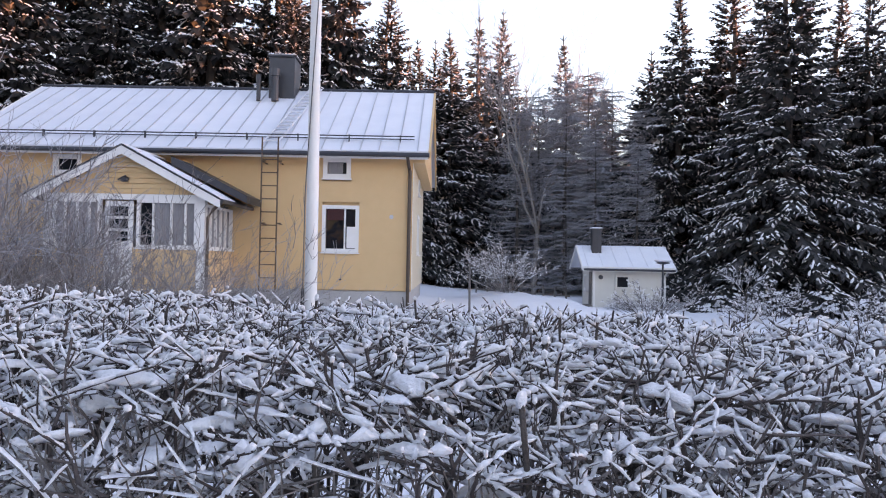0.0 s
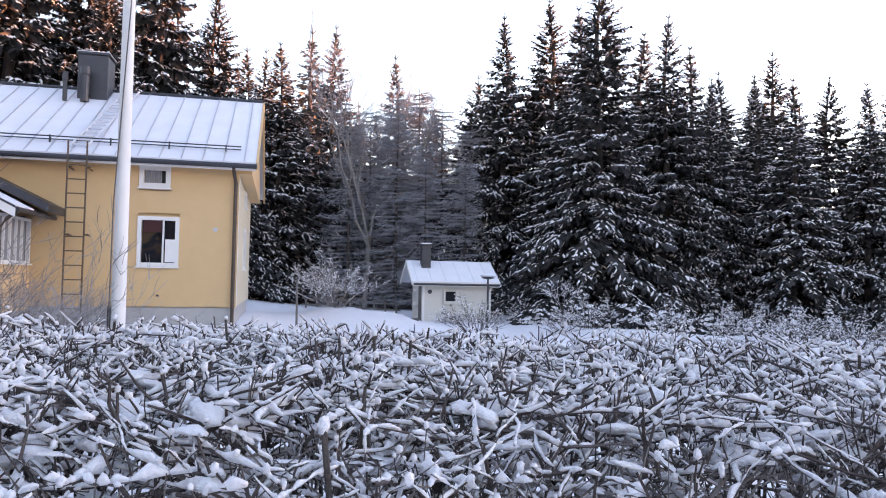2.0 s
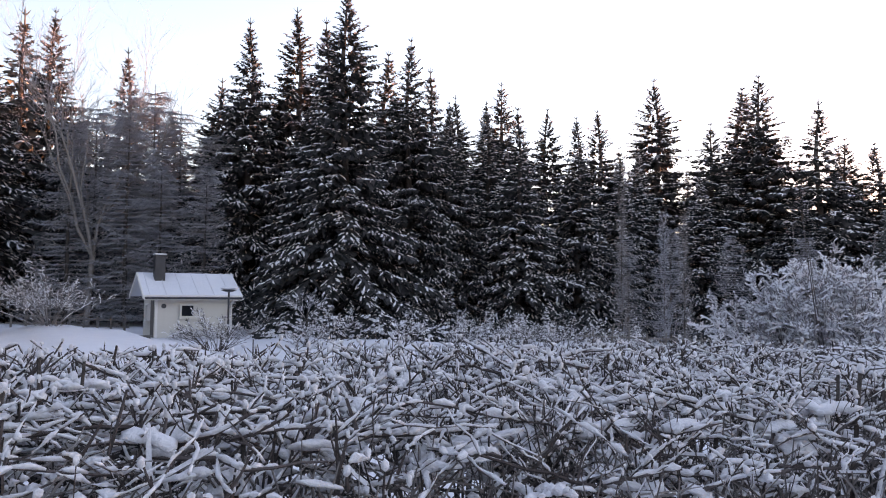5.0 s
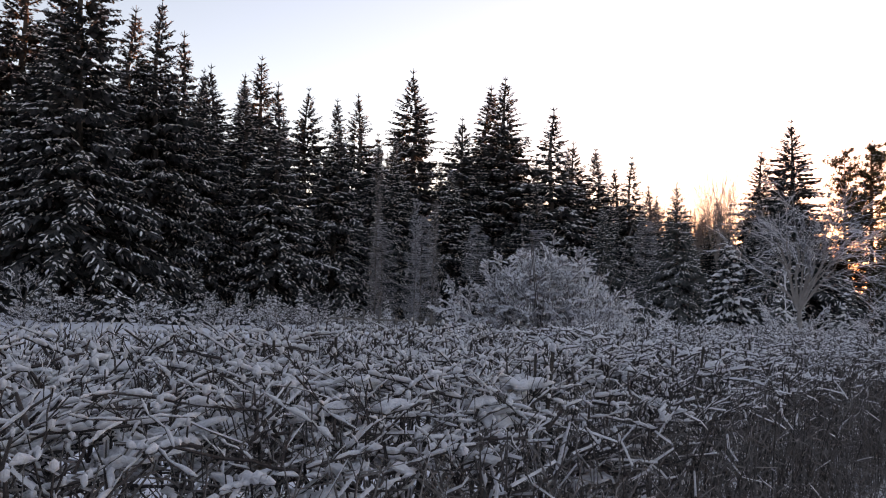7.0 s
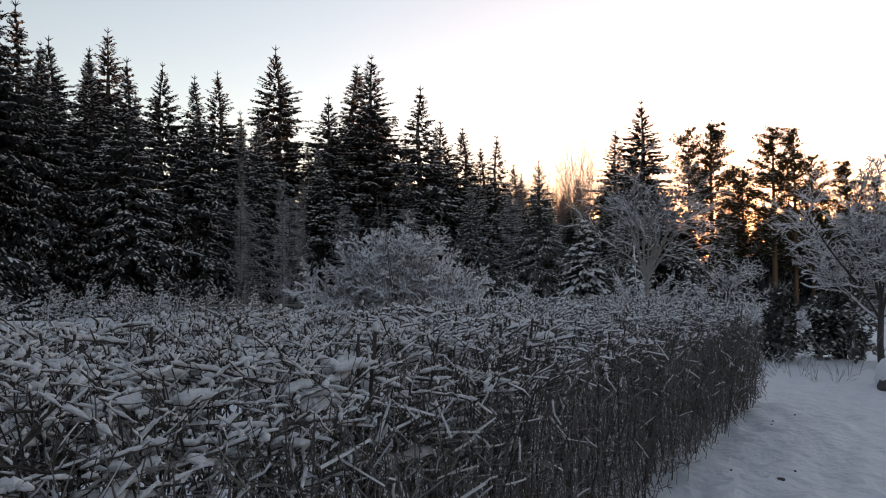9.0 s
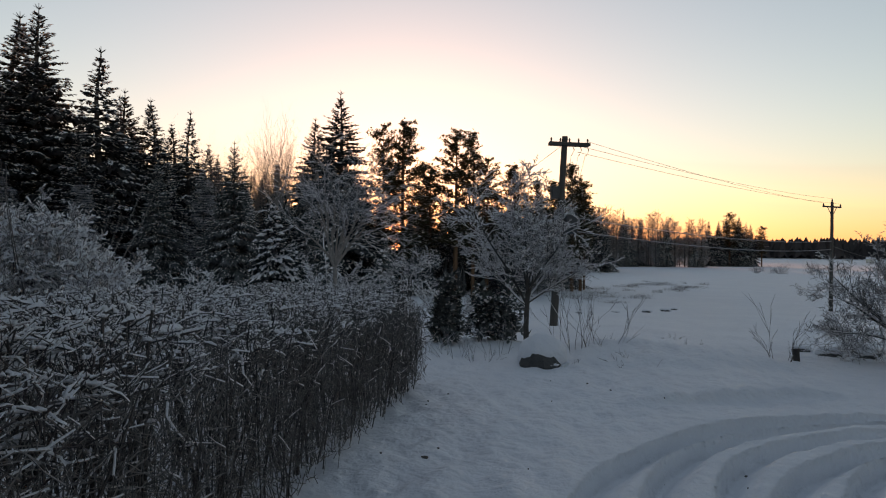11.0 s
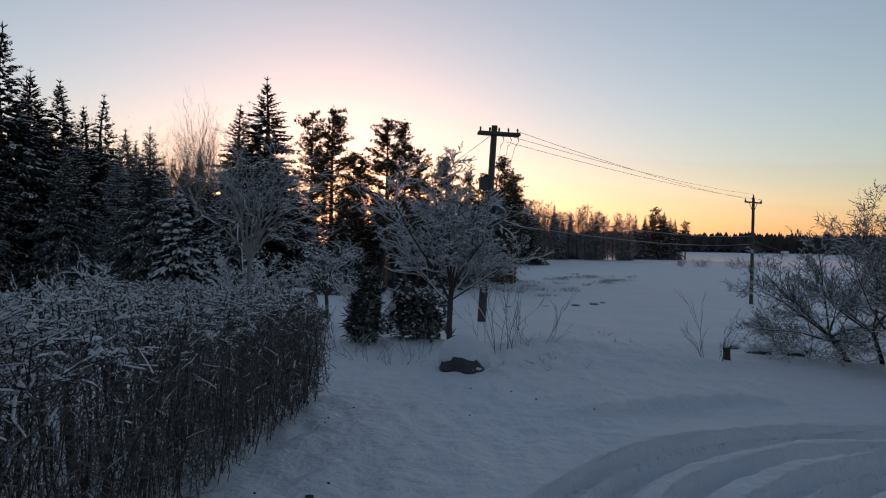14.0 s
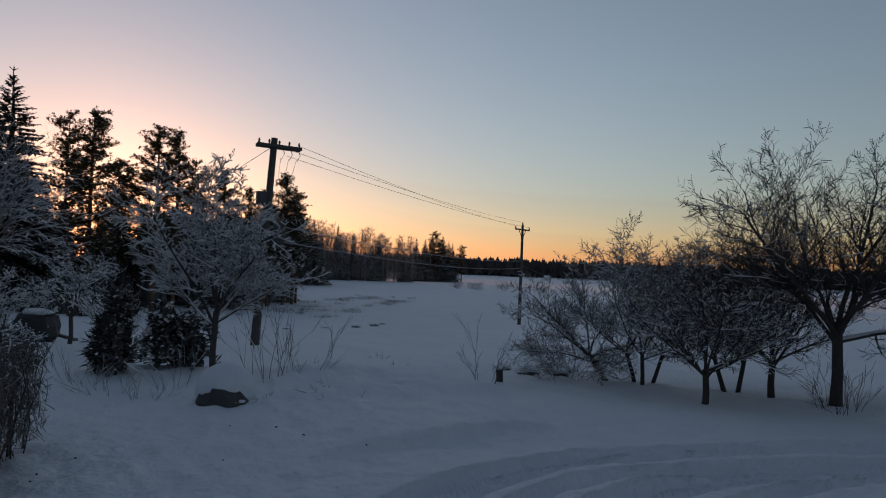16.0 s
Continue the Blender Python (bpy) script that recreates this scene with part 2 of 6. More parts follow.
def thing(name, label, category, m=None, group="", kind=""):
    ob = tagged(new(name), label, category, group, kind)
    ob.empty_display_size = 0.2
    if m is not None:
        ob.matrix_basis = m
    return ob


def part(name, shape, mat, parent, label="", smooth=False, kind=""):
    ob = new(name, shape.mesh(name, mat, smooth))
    ob.parent = parent
    return tagged(ob, label, kind=kind)


def single(name, shape, mat, label, category, m=None, group="", kind="", smooth=False):
    ob = tagged(new(name, shape.mesh(name, mat, smooth)), label, category, group, kind)
    if m is not None:
        ob.matrix_basis = m
    return ob


def smooth_step(a, b, x):
    t = min(1.0, max(0.0, (x - a) / (b - a)))
    return t * t * (3 - 2 * t)


def ground_z(x, y):
    """The lie of the land without fine relief."""
    s = 0.9 * x - 0.25 * y
    z = 0.15 - 0.055 * (max(0.0, s - 8) - max(0.0, s - 60)) - 0.001 * (max(0.0, s - 60) - max(0.0, s - 360))
    z += 0.30 * smooth_step(11, 18, y) * smooth_step(4, 0, x) - 0.25 * smooth_step(12, 24, y) * smooth_step(3, 8, x)
    z += 0.45 * smooth_step(16, 24, y) * smooth_step(3.2, 1.0, abs(x - 4.8)) * smooth_step(36, 30, y)
    return z


# ---- ground: one sheet of snow out to the horizon, with the wheel ruts of the drive ----
RUTS = [(3.86, -5.30, 4.30), (4.45, -5.05, 3.42), (4.60, -5.00, 2.85), (3.60, -5.79, 3.64), (3.94, -5.86, 3.10), (3.51, -6.47, 3.25)]    # centre and radius of each track's outer wall


def rut_depth(x, y):
    """Wheel tracks: a sharp outer wall, a flat floor and a soft inner rise."""
    d = 0.0
    if y < 0.8 and x > 2.5 and math.hypot(x - 4.5, y + 5.35) < 8:
        for cx, cy, r in RUTS:
            dx, dy = x - cx, y - cy
            off = dx - r + 0.03 * dy * dy if dy < 0 and dx > 0 else math.hypot(dx, dy) - r
            off += 0.03 * noise.noise(Vector((x * 1.5, y * 1.5, r))) + 0.006 * noise.noise(Vector((x * 9, y * 9, r)))
            if -0.45 < off < 0.3:
                d = min(d, -0.165 * smooth_step(0.010, -0.022, off) * min(1.0, max(0.0, 1 + (off + 0.09) / 0.20)) + 0.03 * math.exp(-((off - 0.05) / 0.035) ** 2))
        d *= smooth_step(0.8, -0.4, y)
    return d


def snow_z(x, y):
    z = ground_z(x, y)
    far = math.hypot(x, y)
    if far < 150:
        z += 0.035 * noise.noise(Vector((x * 0.9, y * 0.9, 0.3))) + 0.10 * smooth_step(6, 16, far) * noise.noise(Vector((x * 0.22, y * 0.22, 7.3)))
        if far < 18:
            drive = smooth_step(4.6, 4.2, math.hypot(x - 4.1, y + 5.4))
            z += (0.050 - 0.036 * drive) * noise.noise(Vector((x * 2.6, y * 3.8, 2.1))) + 0.015 * noise.noise(Vector((x * 8, y * 8, 5.1)))
            ridge = math.hypot(x - 3.86, y + 5.3) - 5.35 + 0.22 * noise.noise(Vector((x * 0.9, y * 0.9, 1.7)))
            if abs(ridge) < 0.8 and x > 6:
                z += 0.13 * (math.exp(-(ridge / 0.25) ** 2) if ridge > 0 else math.exp(-(ridge / 0.10) ** 2)) * smooth_step(-2.2, -3.0, y) * smooth_step(-5.6, -4.6, y)
            z += rut_depth(x, y)
        z += 0.10 * smooth_step(0.45, 0.75, noise.noise(Vector((x * 0.35, y * 0.35, 11.0))) + 0.3) * smooth_step(11, 14, far)
        z += 0.24 * math.exp(-((x - 14.0) ** 2 + (y + 4.0) ** 2) / 5.0) * (1 + 0.7 * noise.noise(Vector((x * 1.7, y * 1.7, 3.3))) + 0.3 * noise.noise(Vector((x * 5, y * 5, 3.9))))
        if far > 50 and y < -2:
            z += 0.25 * smooth_step(0.25, 0.6, noise.noise(Vector((x * 0.10, y * 0.22, 2.0)))) * smooth_step(50, 62, far)
        if 9 < far < 24:
            bank = x - 16.6 + 0.10 * (y + 6) + 0.2 * noise.noise(Vector((y * 0.9, 4.4, 0.0)))
            z += 0.12 * math.exp(-(bank / 0.3) ** 2) * smooth_step(-2.5, -4.0, y) * (0.7 + 0.6 * noise.noise(Vector((x * 2, y * 2, 8.8))))
    return z


def axis(lo, hi, step, out_lo, out_hi, slow):
    mid = list(np.arange(lo, hi, step))
    up, gap = [mid[-1]], step
    while up[-1] < out_hi:
        gap *= 1.04 if up[-1] < hi + 13 else 1.13
        up.append(up[-1] + gap)
    down, gap = [mid[0]], step
    while down[-1] > out_lo:
        gap *= slow if down[-1] > lo - 9 else 1.13
        down.append(down[-1] - gap)
    return down[:0:-1] + mid + up[1:]


def ground():
    xs, ys = axis(4.4, 9.2, 0.024, -2500, 3500, 1.13), axis(-7.0, 0.0, 0.025, -3000, 3000, 1.05)
    verts = [(x, y, snow_z(x, y)) for y in ys for x in xs]
    w = len(xs)
    s = Shape()
    s.v = verts
    s.f = [(j * w + i, j * w + i + 1, (j + 1) * w + i + 1, (j + 1) * w + i) for j in range(len(ys) - 1) for i in range(w - 1)]
    single("ground", s, SNOW, "snow-covered yard and open field with curving wheel ruts", "snow", kind="structure", smooth=True)


ground()


# ---- plants ----
def spruce_parts(seed, h, radius, snow=0.55, sparse=1.0, low=0.05, fine=1.0):
    """Trunk, needle sprays and lying snow of a spruce, as three shapes."""
    rng = random.Random(seed)
    trunk, green, white = Shape(), Shape(), Shape()
    trunk.tube([(0, 0, -0.5), (0, 0, 0.4 * h), (0.012 * h * rng.uniform(-1, 1), 0.01 * h, 0.8 * h), (0, 0, h)], [0.013 * h, 0.010 * h, 0.005 * h, 0.008], 7)

    def patch(p, b, l, w, slope):
        """A blot of snow on a spray, longer along it than across."""
        n = len(white.v)
        cb, sb = math.cos(b), math.sin(b)
        for f, g in ((-1.0, 0.0), (-0.35, 1.0), (0.45, 0.85), (1.0, 0.1), (0.4, -0.9), (-0.4, -1.0)):
            x, y = f * l * rng.uniform(0.7, 1.3), g * w * rng.uniform(0.5, 1.4)
            white.v.append((p[0] + cb * x - sb * y, p[1] + sb * x + cb * y, p[2] + slope * x - 0.35 * w * abs(g)))
        white.v.append((p[0], p[1], p[2] + 1.0 * w))
        for j in range(6):
            white.f.append((n + j, n + (j + 1) % 6, n + 6))

    z = low * h
    while z < 0.975 * h:
        u = z / h
        top = smooth_step(0.70, 1.0, u)
        reach = radius * (1 - u) ** 0.95 * (1 - 0.25 * max(0, 0.12 - u) / 0.12) * (1.12 + 0.12 * math.sin(9 * u + seed) + 0.08 * math.sin(23 * u + 2 * seed)) + 0.08 * min(1.0, h / 8)
        count = max(5, int((8.5 + 3.0 * (1 - u) - 2.5 * top) * sparse))
        turn = rng.uniform(0, 6.28)
        for k in range(count):
            a = turn + 6.283 * k / count + rng.uniform(-0.6, 0.6)
            long = reach * rng.choice((rng.uniform(0.35, 0.8), rng.uniform(0.75, 1.05), rng.uniform(0.9, 1.22)))
            ca, sa = math.cos(a), math.sin(a)
            rise = 0.70 * (u - 0.45) + 0.55 * top + rng.uniform(-0.14, 0.14)
            sag = 0.55 * (1 - u) + 0.08
            z0 = z + rng.uniform(-0.22, 0.22) * (1 - 0.6 * top)
            spine = []
            for i in range(5):
                q = i / 4
                w = 0.05 * long * math.sin(3.0 * q + k)
                spine.append((ca * long * q - sa * w, sa * long * q + ca * w, z0 + long * (rise * q - sag * q * q + 0.38 * sag * q ** 4)))
            wide = 0.06 + 0.012 * long
            for i in range(1, 4):
                p, q = spine[i], spine[i + 1]
                w0, w1 = wide * (1.1 - i * 0.15), wide * (0.9 - i * 0.2) + 0.01
                green.quad((p[0] - sa * w0, p[1] + ca * w0, p[2] - 0.05), (q[0] - sa * w1, q[1] + ca * w1, q[2] - 0.05), (q[0] + sa * w1, q[1] - ca * w1, q[2] - 0.05), (p[0] + sa * w0, p[1] - ca * w0, p[2] - 0.05))
                if rng.random() < snow * 0.75:
                    f = rng.uniform(0.1, 1.0)
                    c = (p[0] + (q[0] - p[0]) * f, p[1] + (q[1] - p[1]) * f, p[2] + (q[2] - p[2]) * f + 0.01)
                    patch(c, a + rng.uniform(-0.5, 0.5), rng.uniform(0.05, 0.14) * min(1.0, 0.5 + long), rng.uniform(0.03, 0.065), (q[2] - p[2]) * 4 / long - 0.35)
            twigs = max(2, int((3 if long < 0.6 else 5 if long < 1.1 else 9 if long < 2 else 14) * min(1.0, sparse) * fine))
            for i in range(twigs):
                q = 0.20 + 0.78 * (i + rng.random() * 0.8) / twigs
                j = min(3, int(q * 4))
                f = q * 4 - j
                p, n = spine[j], spine[j + 1]
                px, py, pz = p[0] + (n[0] - p[0]) * f, p[1] + (n[1] - p[1]) * f, p[2] + (n[2] - p[2]) * f
                for side in (-1, 1):
                    b = a + side * rng.uniform(0.3, 1.35)
                    l = min(0.55, 0.10 + 0.30 * long * (1.12 - q) * rng.uniform(0.5, 1.3)) / fine ** 0.7
                    cb, sb = math.cos(b), math.sin(b)
                    w = l * rng.uniform(0.13, 0.22) / min(1.0, sparse)
                    drop = l * rng.uniform(0.25, 1.25) * (1.15 - 0.9 * u)
                    mx, my, mz = px + cb * l * rng.uniform(0.35, 0.65), py + sb * l * rng.uniform(0.35, 0.65), pz - drop * rng.uniform(0.1, 0.5)
                    tip = (px + cb * l, py + sb * l, pz - drop)
                    green.quad((px, py, pz), (mx - sb * w, my + cb * w, mz - 0.03), tip, (mx + sb * w, my - cb * w, mz - 0.03))
                    if rng.random() < 0.65:
                        hang = l * rng.uniform(0.4, 1.0) * (1 - 0.7 * top)
                        green.tri((px, py, pz), tip, (mx, my, mz - hang))
                    if rng.random() < snow * (0.25 + 1.05 * q):
                        f = rng.uniform(0.3, 0.9)
                        c = (px + cb * l * f, py + sb * l * f, pz - drop * f * f + 0.015)
                        patch(c, b, min(0.11, l * rng.uniform(0.12, 0.34)), min(0.042, w * rng.uniform(0.35, 0.9)), -drop / l * f * 1.8 - 0.15)
        z += (0.13 + 0.016 * h * (0.4 + 0.6 * (1 - u))) * rng.uniform(0.75, 1.25) / sparse ** 0.5
    # the bare leader and its last small whorl
    green.tube([(0, 0, 0.94 * h), (0, 0, h + 0.35 * min(1.0, h / 10))], [0.045, 0.008], 4)
    for k in range(5):
        b = 1.2566 * k + seed
        l = 0.25 * min(1.0, h / 10)
        green.tube([(0, 0, h - 0.05), (math.cos(b) * l * 0.8, math.sin(b) * l * 0.8, h + l * 0.7)], [0.03, 0.008], 3)
    return trunk, green, white


def spruce(name, seed, h, radius, label, needles, snow=0.55, sparse=1.0, low=0.05, m=None, group="", fine=1.0):
    t = thing(name, label, "tree", m, group)
    a, b, c = spruce_parts(seed, h, radius, snow, sparse, low, fine)
    part("trunk", a, BARK_DARK, t, "dark grey-brown bark")
    part("crown", b, needles, t, kind="stuff")
    part("snow_cover", c, TWIG_SNOW, t, "snow lying on the boughs", kind="stuff")
    return t


def pine_parts(seed, h, radius, bare=0.45):
    """A pine: swaying trunk, limbs that turn up at their ends, needles in round tufts."""
    rng = random.Random(seed)
    trunk, green, limbs, white = Shape(), Shape(), Shape(), Shape()
    sway = rng.uniform(-0.02, 0.02) * h
    at = lambda z: sway * math.sin(2.2 * z / h)
    trunk.tube([(at(z * h), 0, z * h - (0.5 if z == 0 else 0)) for z in (0, 0.3, 0.5, 0.65, 0.8, 0.99)], [0.013 * h, 0.011 * h, 0.009 * h, 0.007 * h, 0.005 * h, 0.015], 7)

    def tuft(c, size, count):
        for n in range(count):
            b, e = rng.uniform(0, 6.283), rng.uniform(-0.5, 1.3)
            cb, sb = math.cos(b), math.sin(b)
            l = size * rng.uniform(0.7, 1.2)
            dx, dy, dz = cb * math.cos(e) * l, sb * math.cos(e) * l, math.sin(e) * l * 0.85
            w = size * 0.13
            green.quad(c, (c[0] + dx * 0.6 - sb * w, c[1] + dy * 0.6 + cb * w, c[2] + dz * 0.6), (c[0] + dx, c[1] + dy, c[2] + dz), (c[0] + dx * 0.6 + sb * w, c[1] + dy * 0.6 - cb * w, c[2] + dz * 0.6))

    z = bare * h
    while z < 0.985 * h:
        u = (z - bare * h) / (h * (1 - bare))
        reach = radius * (0.62 + 0.75 * u) * (1.0 - u ** 2.2) ** 0.8 * rng.uniform(0.55, 1.2) + 0.16
        side = rng.uniform(0, 6.283)
        for k in range(rng.randint(3, 5)):
            a = side + rng.uniform(-2.2, 2.2)
            ca, sa = math.cos(a), math.sin(a)
            long = reach * rng.uniform(0.5, 1.1)
            up = rng.uniform(-0.2, 0.1) + 0.35 * u
            x0 = at(z)
            bend = [(x0 + ca * long * q, sa * long * q, z + long * (up * q + 0.30 * q * q)) for q in (0, 0.35, 0.7, 1.0)]
            limbs.tube(bend, [0.040, 0.030, 0.018, 0.008], 4, False)
            for i in range(max(6, int(15 * long))):
                q = 1.0 - 0.75 * rng.random() ** 1.4
                j = 0 if q < 0.35 else 1 if q < 0.7 else 2
                f = min(1.0, (q - (0, 0.35, 0.7)[j]) / 0.33)
                s = 0.10 + 0.24 * q * min(1.0, long)
                c = tuple(bend[j][n] + (bend[j + 1][n] - bend[j][n]) * f + rng.uniform(-s, s) * (1.0, 1.0, 0.55)[n] for n in range(3))
                size = rng.uniform(0.15, 0.29)
                tuft(c, size, 12)
                if rng.random() < 0.30:
                    white.clump((c[0], c[1], c[2] + size * 0.5), size * 0.5, size * 0.2, rng)
        z += rng.uniform(0.18, 0.36)
    for k in range(4):
        tuft((at(h) + rng.uniform(-0.08, 0.08), rng.uniform(-0.08, 0.08), h - 0.2 * k), 0.2, 12)
    return trunk, green, limbs, white


def pine(name, seed, h, radius, label, bare=0.45, m=None, group=""):
    t = thing(name, label, "tree", m, group)
    a, b, c, d = pine_parts(seed, h, radius, bare)
    part("trunk", a, BARK_PINE, t, "reddish-brown scaly bark")
    part("limb_frame", c, BARK_PINE, t, kind="stuff")
    part("crown", b, PINE_NEEDLE, t, kind="stuff")
    part("snow_cover", d, TWIG_SNOW, t, kind="stuff")
    return t


def grow(rng, thick, thin, white, p, d, long, rad, level, deep, spread, lift, kids, cut=0.012, snow=0.0, bend=0.25):
    """One limb and, from it, finer ones: into thick, thin and snow shapes."""
    pts, rads = [p], [rad]
    x, y, z = p
    dx, dy, dz = d
    n = 4 if level < 2 else 3 if level < deep else 2
    for i in range(n):
        dx += rng.uniform(-bend, bend)
        dy += rng.uniform(-bend, bend)
        dz += rng.uniform(-bend, bend) * 0.6 + lift
        l = math.sqrt(dx * dx + dy * dy + dz * dz)
        dx, dy, dz = dx / l, dy / l, dz / l
        x, y, z = x + dx * long / n, y + dy * long / n, z + dz * long / n
        pts.append((x, y, z))
        rads.append(rad * (1 - 0.55 * (i + 1) / n))
    target = thick if rad > cut else thin
    target.tube(pts, rads, 6 if rad > 0.04 else 4 if rad > 0.012 else 3, False)
    if snow and abs(dz) < 0.85 and rng.random() < snow:
        white.ridge([(q[0], q[1], q[2] + r * 0.6) for q, r in zip(pts, rads)], [r * 0.9 + 0.005 * rng.uniform(0.5, 1.6) for r in rads], 1.2, True)
    if level >= deep:
        return
    for k in range(kids[min(level, len(kids) - 1)]):
        q = rng.uniform(0.3, 1.0) if k else 1.0
        i = min(n - 1, int(q * n))
        f = q * n - i
        a, b = pts[i], pts[i + 1]
        s = tuple(a[c] + (b[c] - a[c]) * f for c in range(3))
        v = Vector((dx, dy, dz))
        o = Vector((rng.uniform(-1, 1), rng.uniform(-1, 1), rng.uniform(-1, 1)))
        o = (o - v * o.dot(v)).normalized()
        e = (v + o * spread * rng.uniform(0.5, 1.3)).normalized()
        grow(rng, thick, thin, white, s, tuple(e), long * rng.uniform(0.45, 0.75), max(0.0034, rad * (1 - 0.55 * q) * rng.uniform(0.55, 0.8)), level + 1, deep, spread, lift, kids, cut, snow, bend)


def bare_tree(name, seed, label, m, trunk_h, limb, deep, kids, spread=0.8, lift=0.05, stems=1, rad=0.06, bark=None, twig=None, snow=0.6, group="", category="tree", lean=0.15, bend=0.25, leaders=0, lead=1.0):
    rng = random.Random(seed)
    t = thing(name, label, category, m, group)
    thick, thin, white = Shape(), Shape(), Shape()
    for s in range(stems):
        a = 6.283 * s / stems + rng.uniform(-0.5, 0.5)
        out = lean * rng.uniform(0.5, 1.5) if stems > 1 else lean * 0.3
        d = Vector((math.cos(a) * out, math.sin(a) * out, 1)).normalized()
        foot = (math.cos(a) * 0.05 * stems ** 0.5, math.sin(a) * 0.05 * stems ** 0.5, -0.15)
        if trunk_h:
            top = tuple(Vector(foot) + d * trunk_h)
            mid = tuple(Vector(foot) + d * trunk_h * 0.5 + Vector((rng.uniform(-0.03, 0.03), rng.uniform(-0.03, 0.03), 0)))
            thick.tube([foot, mid, top], [rad * 1.25, rad * 1.05, rad], 8, False)
        else:
            top = foot
        for k in range(kids[0] if trunk_h else 1):
            b = 6.283 * k / kids[0] + rng.uniform(-0.4, 0.4)
            e = Vector((d.x + math.cos(b) * spread * rng.uniform(0.6, 1.2), d.y + math.sin(b) * spread * rng.uniform(0.6, 1.2), d.z)).normalized() if trunk_h and k else d
            grow(rng, thick, thin, white, top, tuple(e), limb * rng.uniform(0.75, 1.15), rad * 0.7, 1, deep, spread, lift, kids, 0.012, snow, bend)
    for k in range(leaders):
        d = Vector((rng.uniform(-0.35, 0.35), rng.uniform(-0.35, 0.35), 1)).normalized()
        grow(rng, thick, thin, white, top, tuple(d), lead * rng.uniform(0.75, 1.1), rad * 0.6, 2, 5, 0.45, 0.04, (2, 3, 3, 3, 2), 0.012, snow * 0.6, 0.08)
    part("limb_frame", thick, bark or BARK_DARK, t, kind="stuff")
    part("twig_mass", thin, twig or BARK_TWIG, t, kind="stuff")
    if white.f:
        part("snow_cover", white, TWIG_SNOW, t, kind="stuff")
    return t


def limb(rng, wood, twig, white, p, d, long, r, level, deep, snow, up, wild, thick=0.0045):
    """A limb with alternate side branches, each with finer ones in turn."""
    n = (7, 5, 4, 3)[min(level, 3)]
    pts, rads, ways = [p], [r], []
    d = Vector(d).normalized()
    for i in range(n):
        d = (d + Vector((rng.uniform(-wild, wild), rng.uniform(-wild, wild), rng.uniform(-wild, wild) * 0.7 + up))).normalized()
        q = Vector(pts[-1]) + d * long / n
        pts.append(tuple(q))
        rads.append(max(0.0030, r * (1 - 0.72 * (i + 1) / n)))
        ways.append(d)
    (wood if r > 0.012 else twig).tube(pts, rads, 6 if r > 0.03 else 4 if r > 0.008 else 3, False)
    if abs(d.z) < 0.82 and rng.random() < snow:
        white.ridge([(q[0], q[1], q[2] + w * 0.6) for q, w in zip(pts, rads)], [w * 0.8 + thick * rng.uniform(0.4, 1.6) for w in rads], 1.2, True)
    if level >= deep:
        return
    for i in range(1 if level else 2, n + 1):
        for k in range(2 if level == 0 or rng.random() < 0.75 else 1):
            v = ways[i - 1]
            o = Vector((rng.uniform(-1, 1), rng.uniform(-1, 1), rng.uniform(-0.6, 1)))
            o = (o - v * o.dot(v)).normalized()
            a = rng.uniform(0.5, 1.05)
            limb(rng, wood, twig, white, pts[i], v * math.cos(a) + o * math.sin(a), long * rng.uniform(0.32, 0.58) * (1.1 - 0.4 * i / n), rads[i] * 0.6, level + 1, deep, snow, up * 0.7, wild * 1.25, thick)


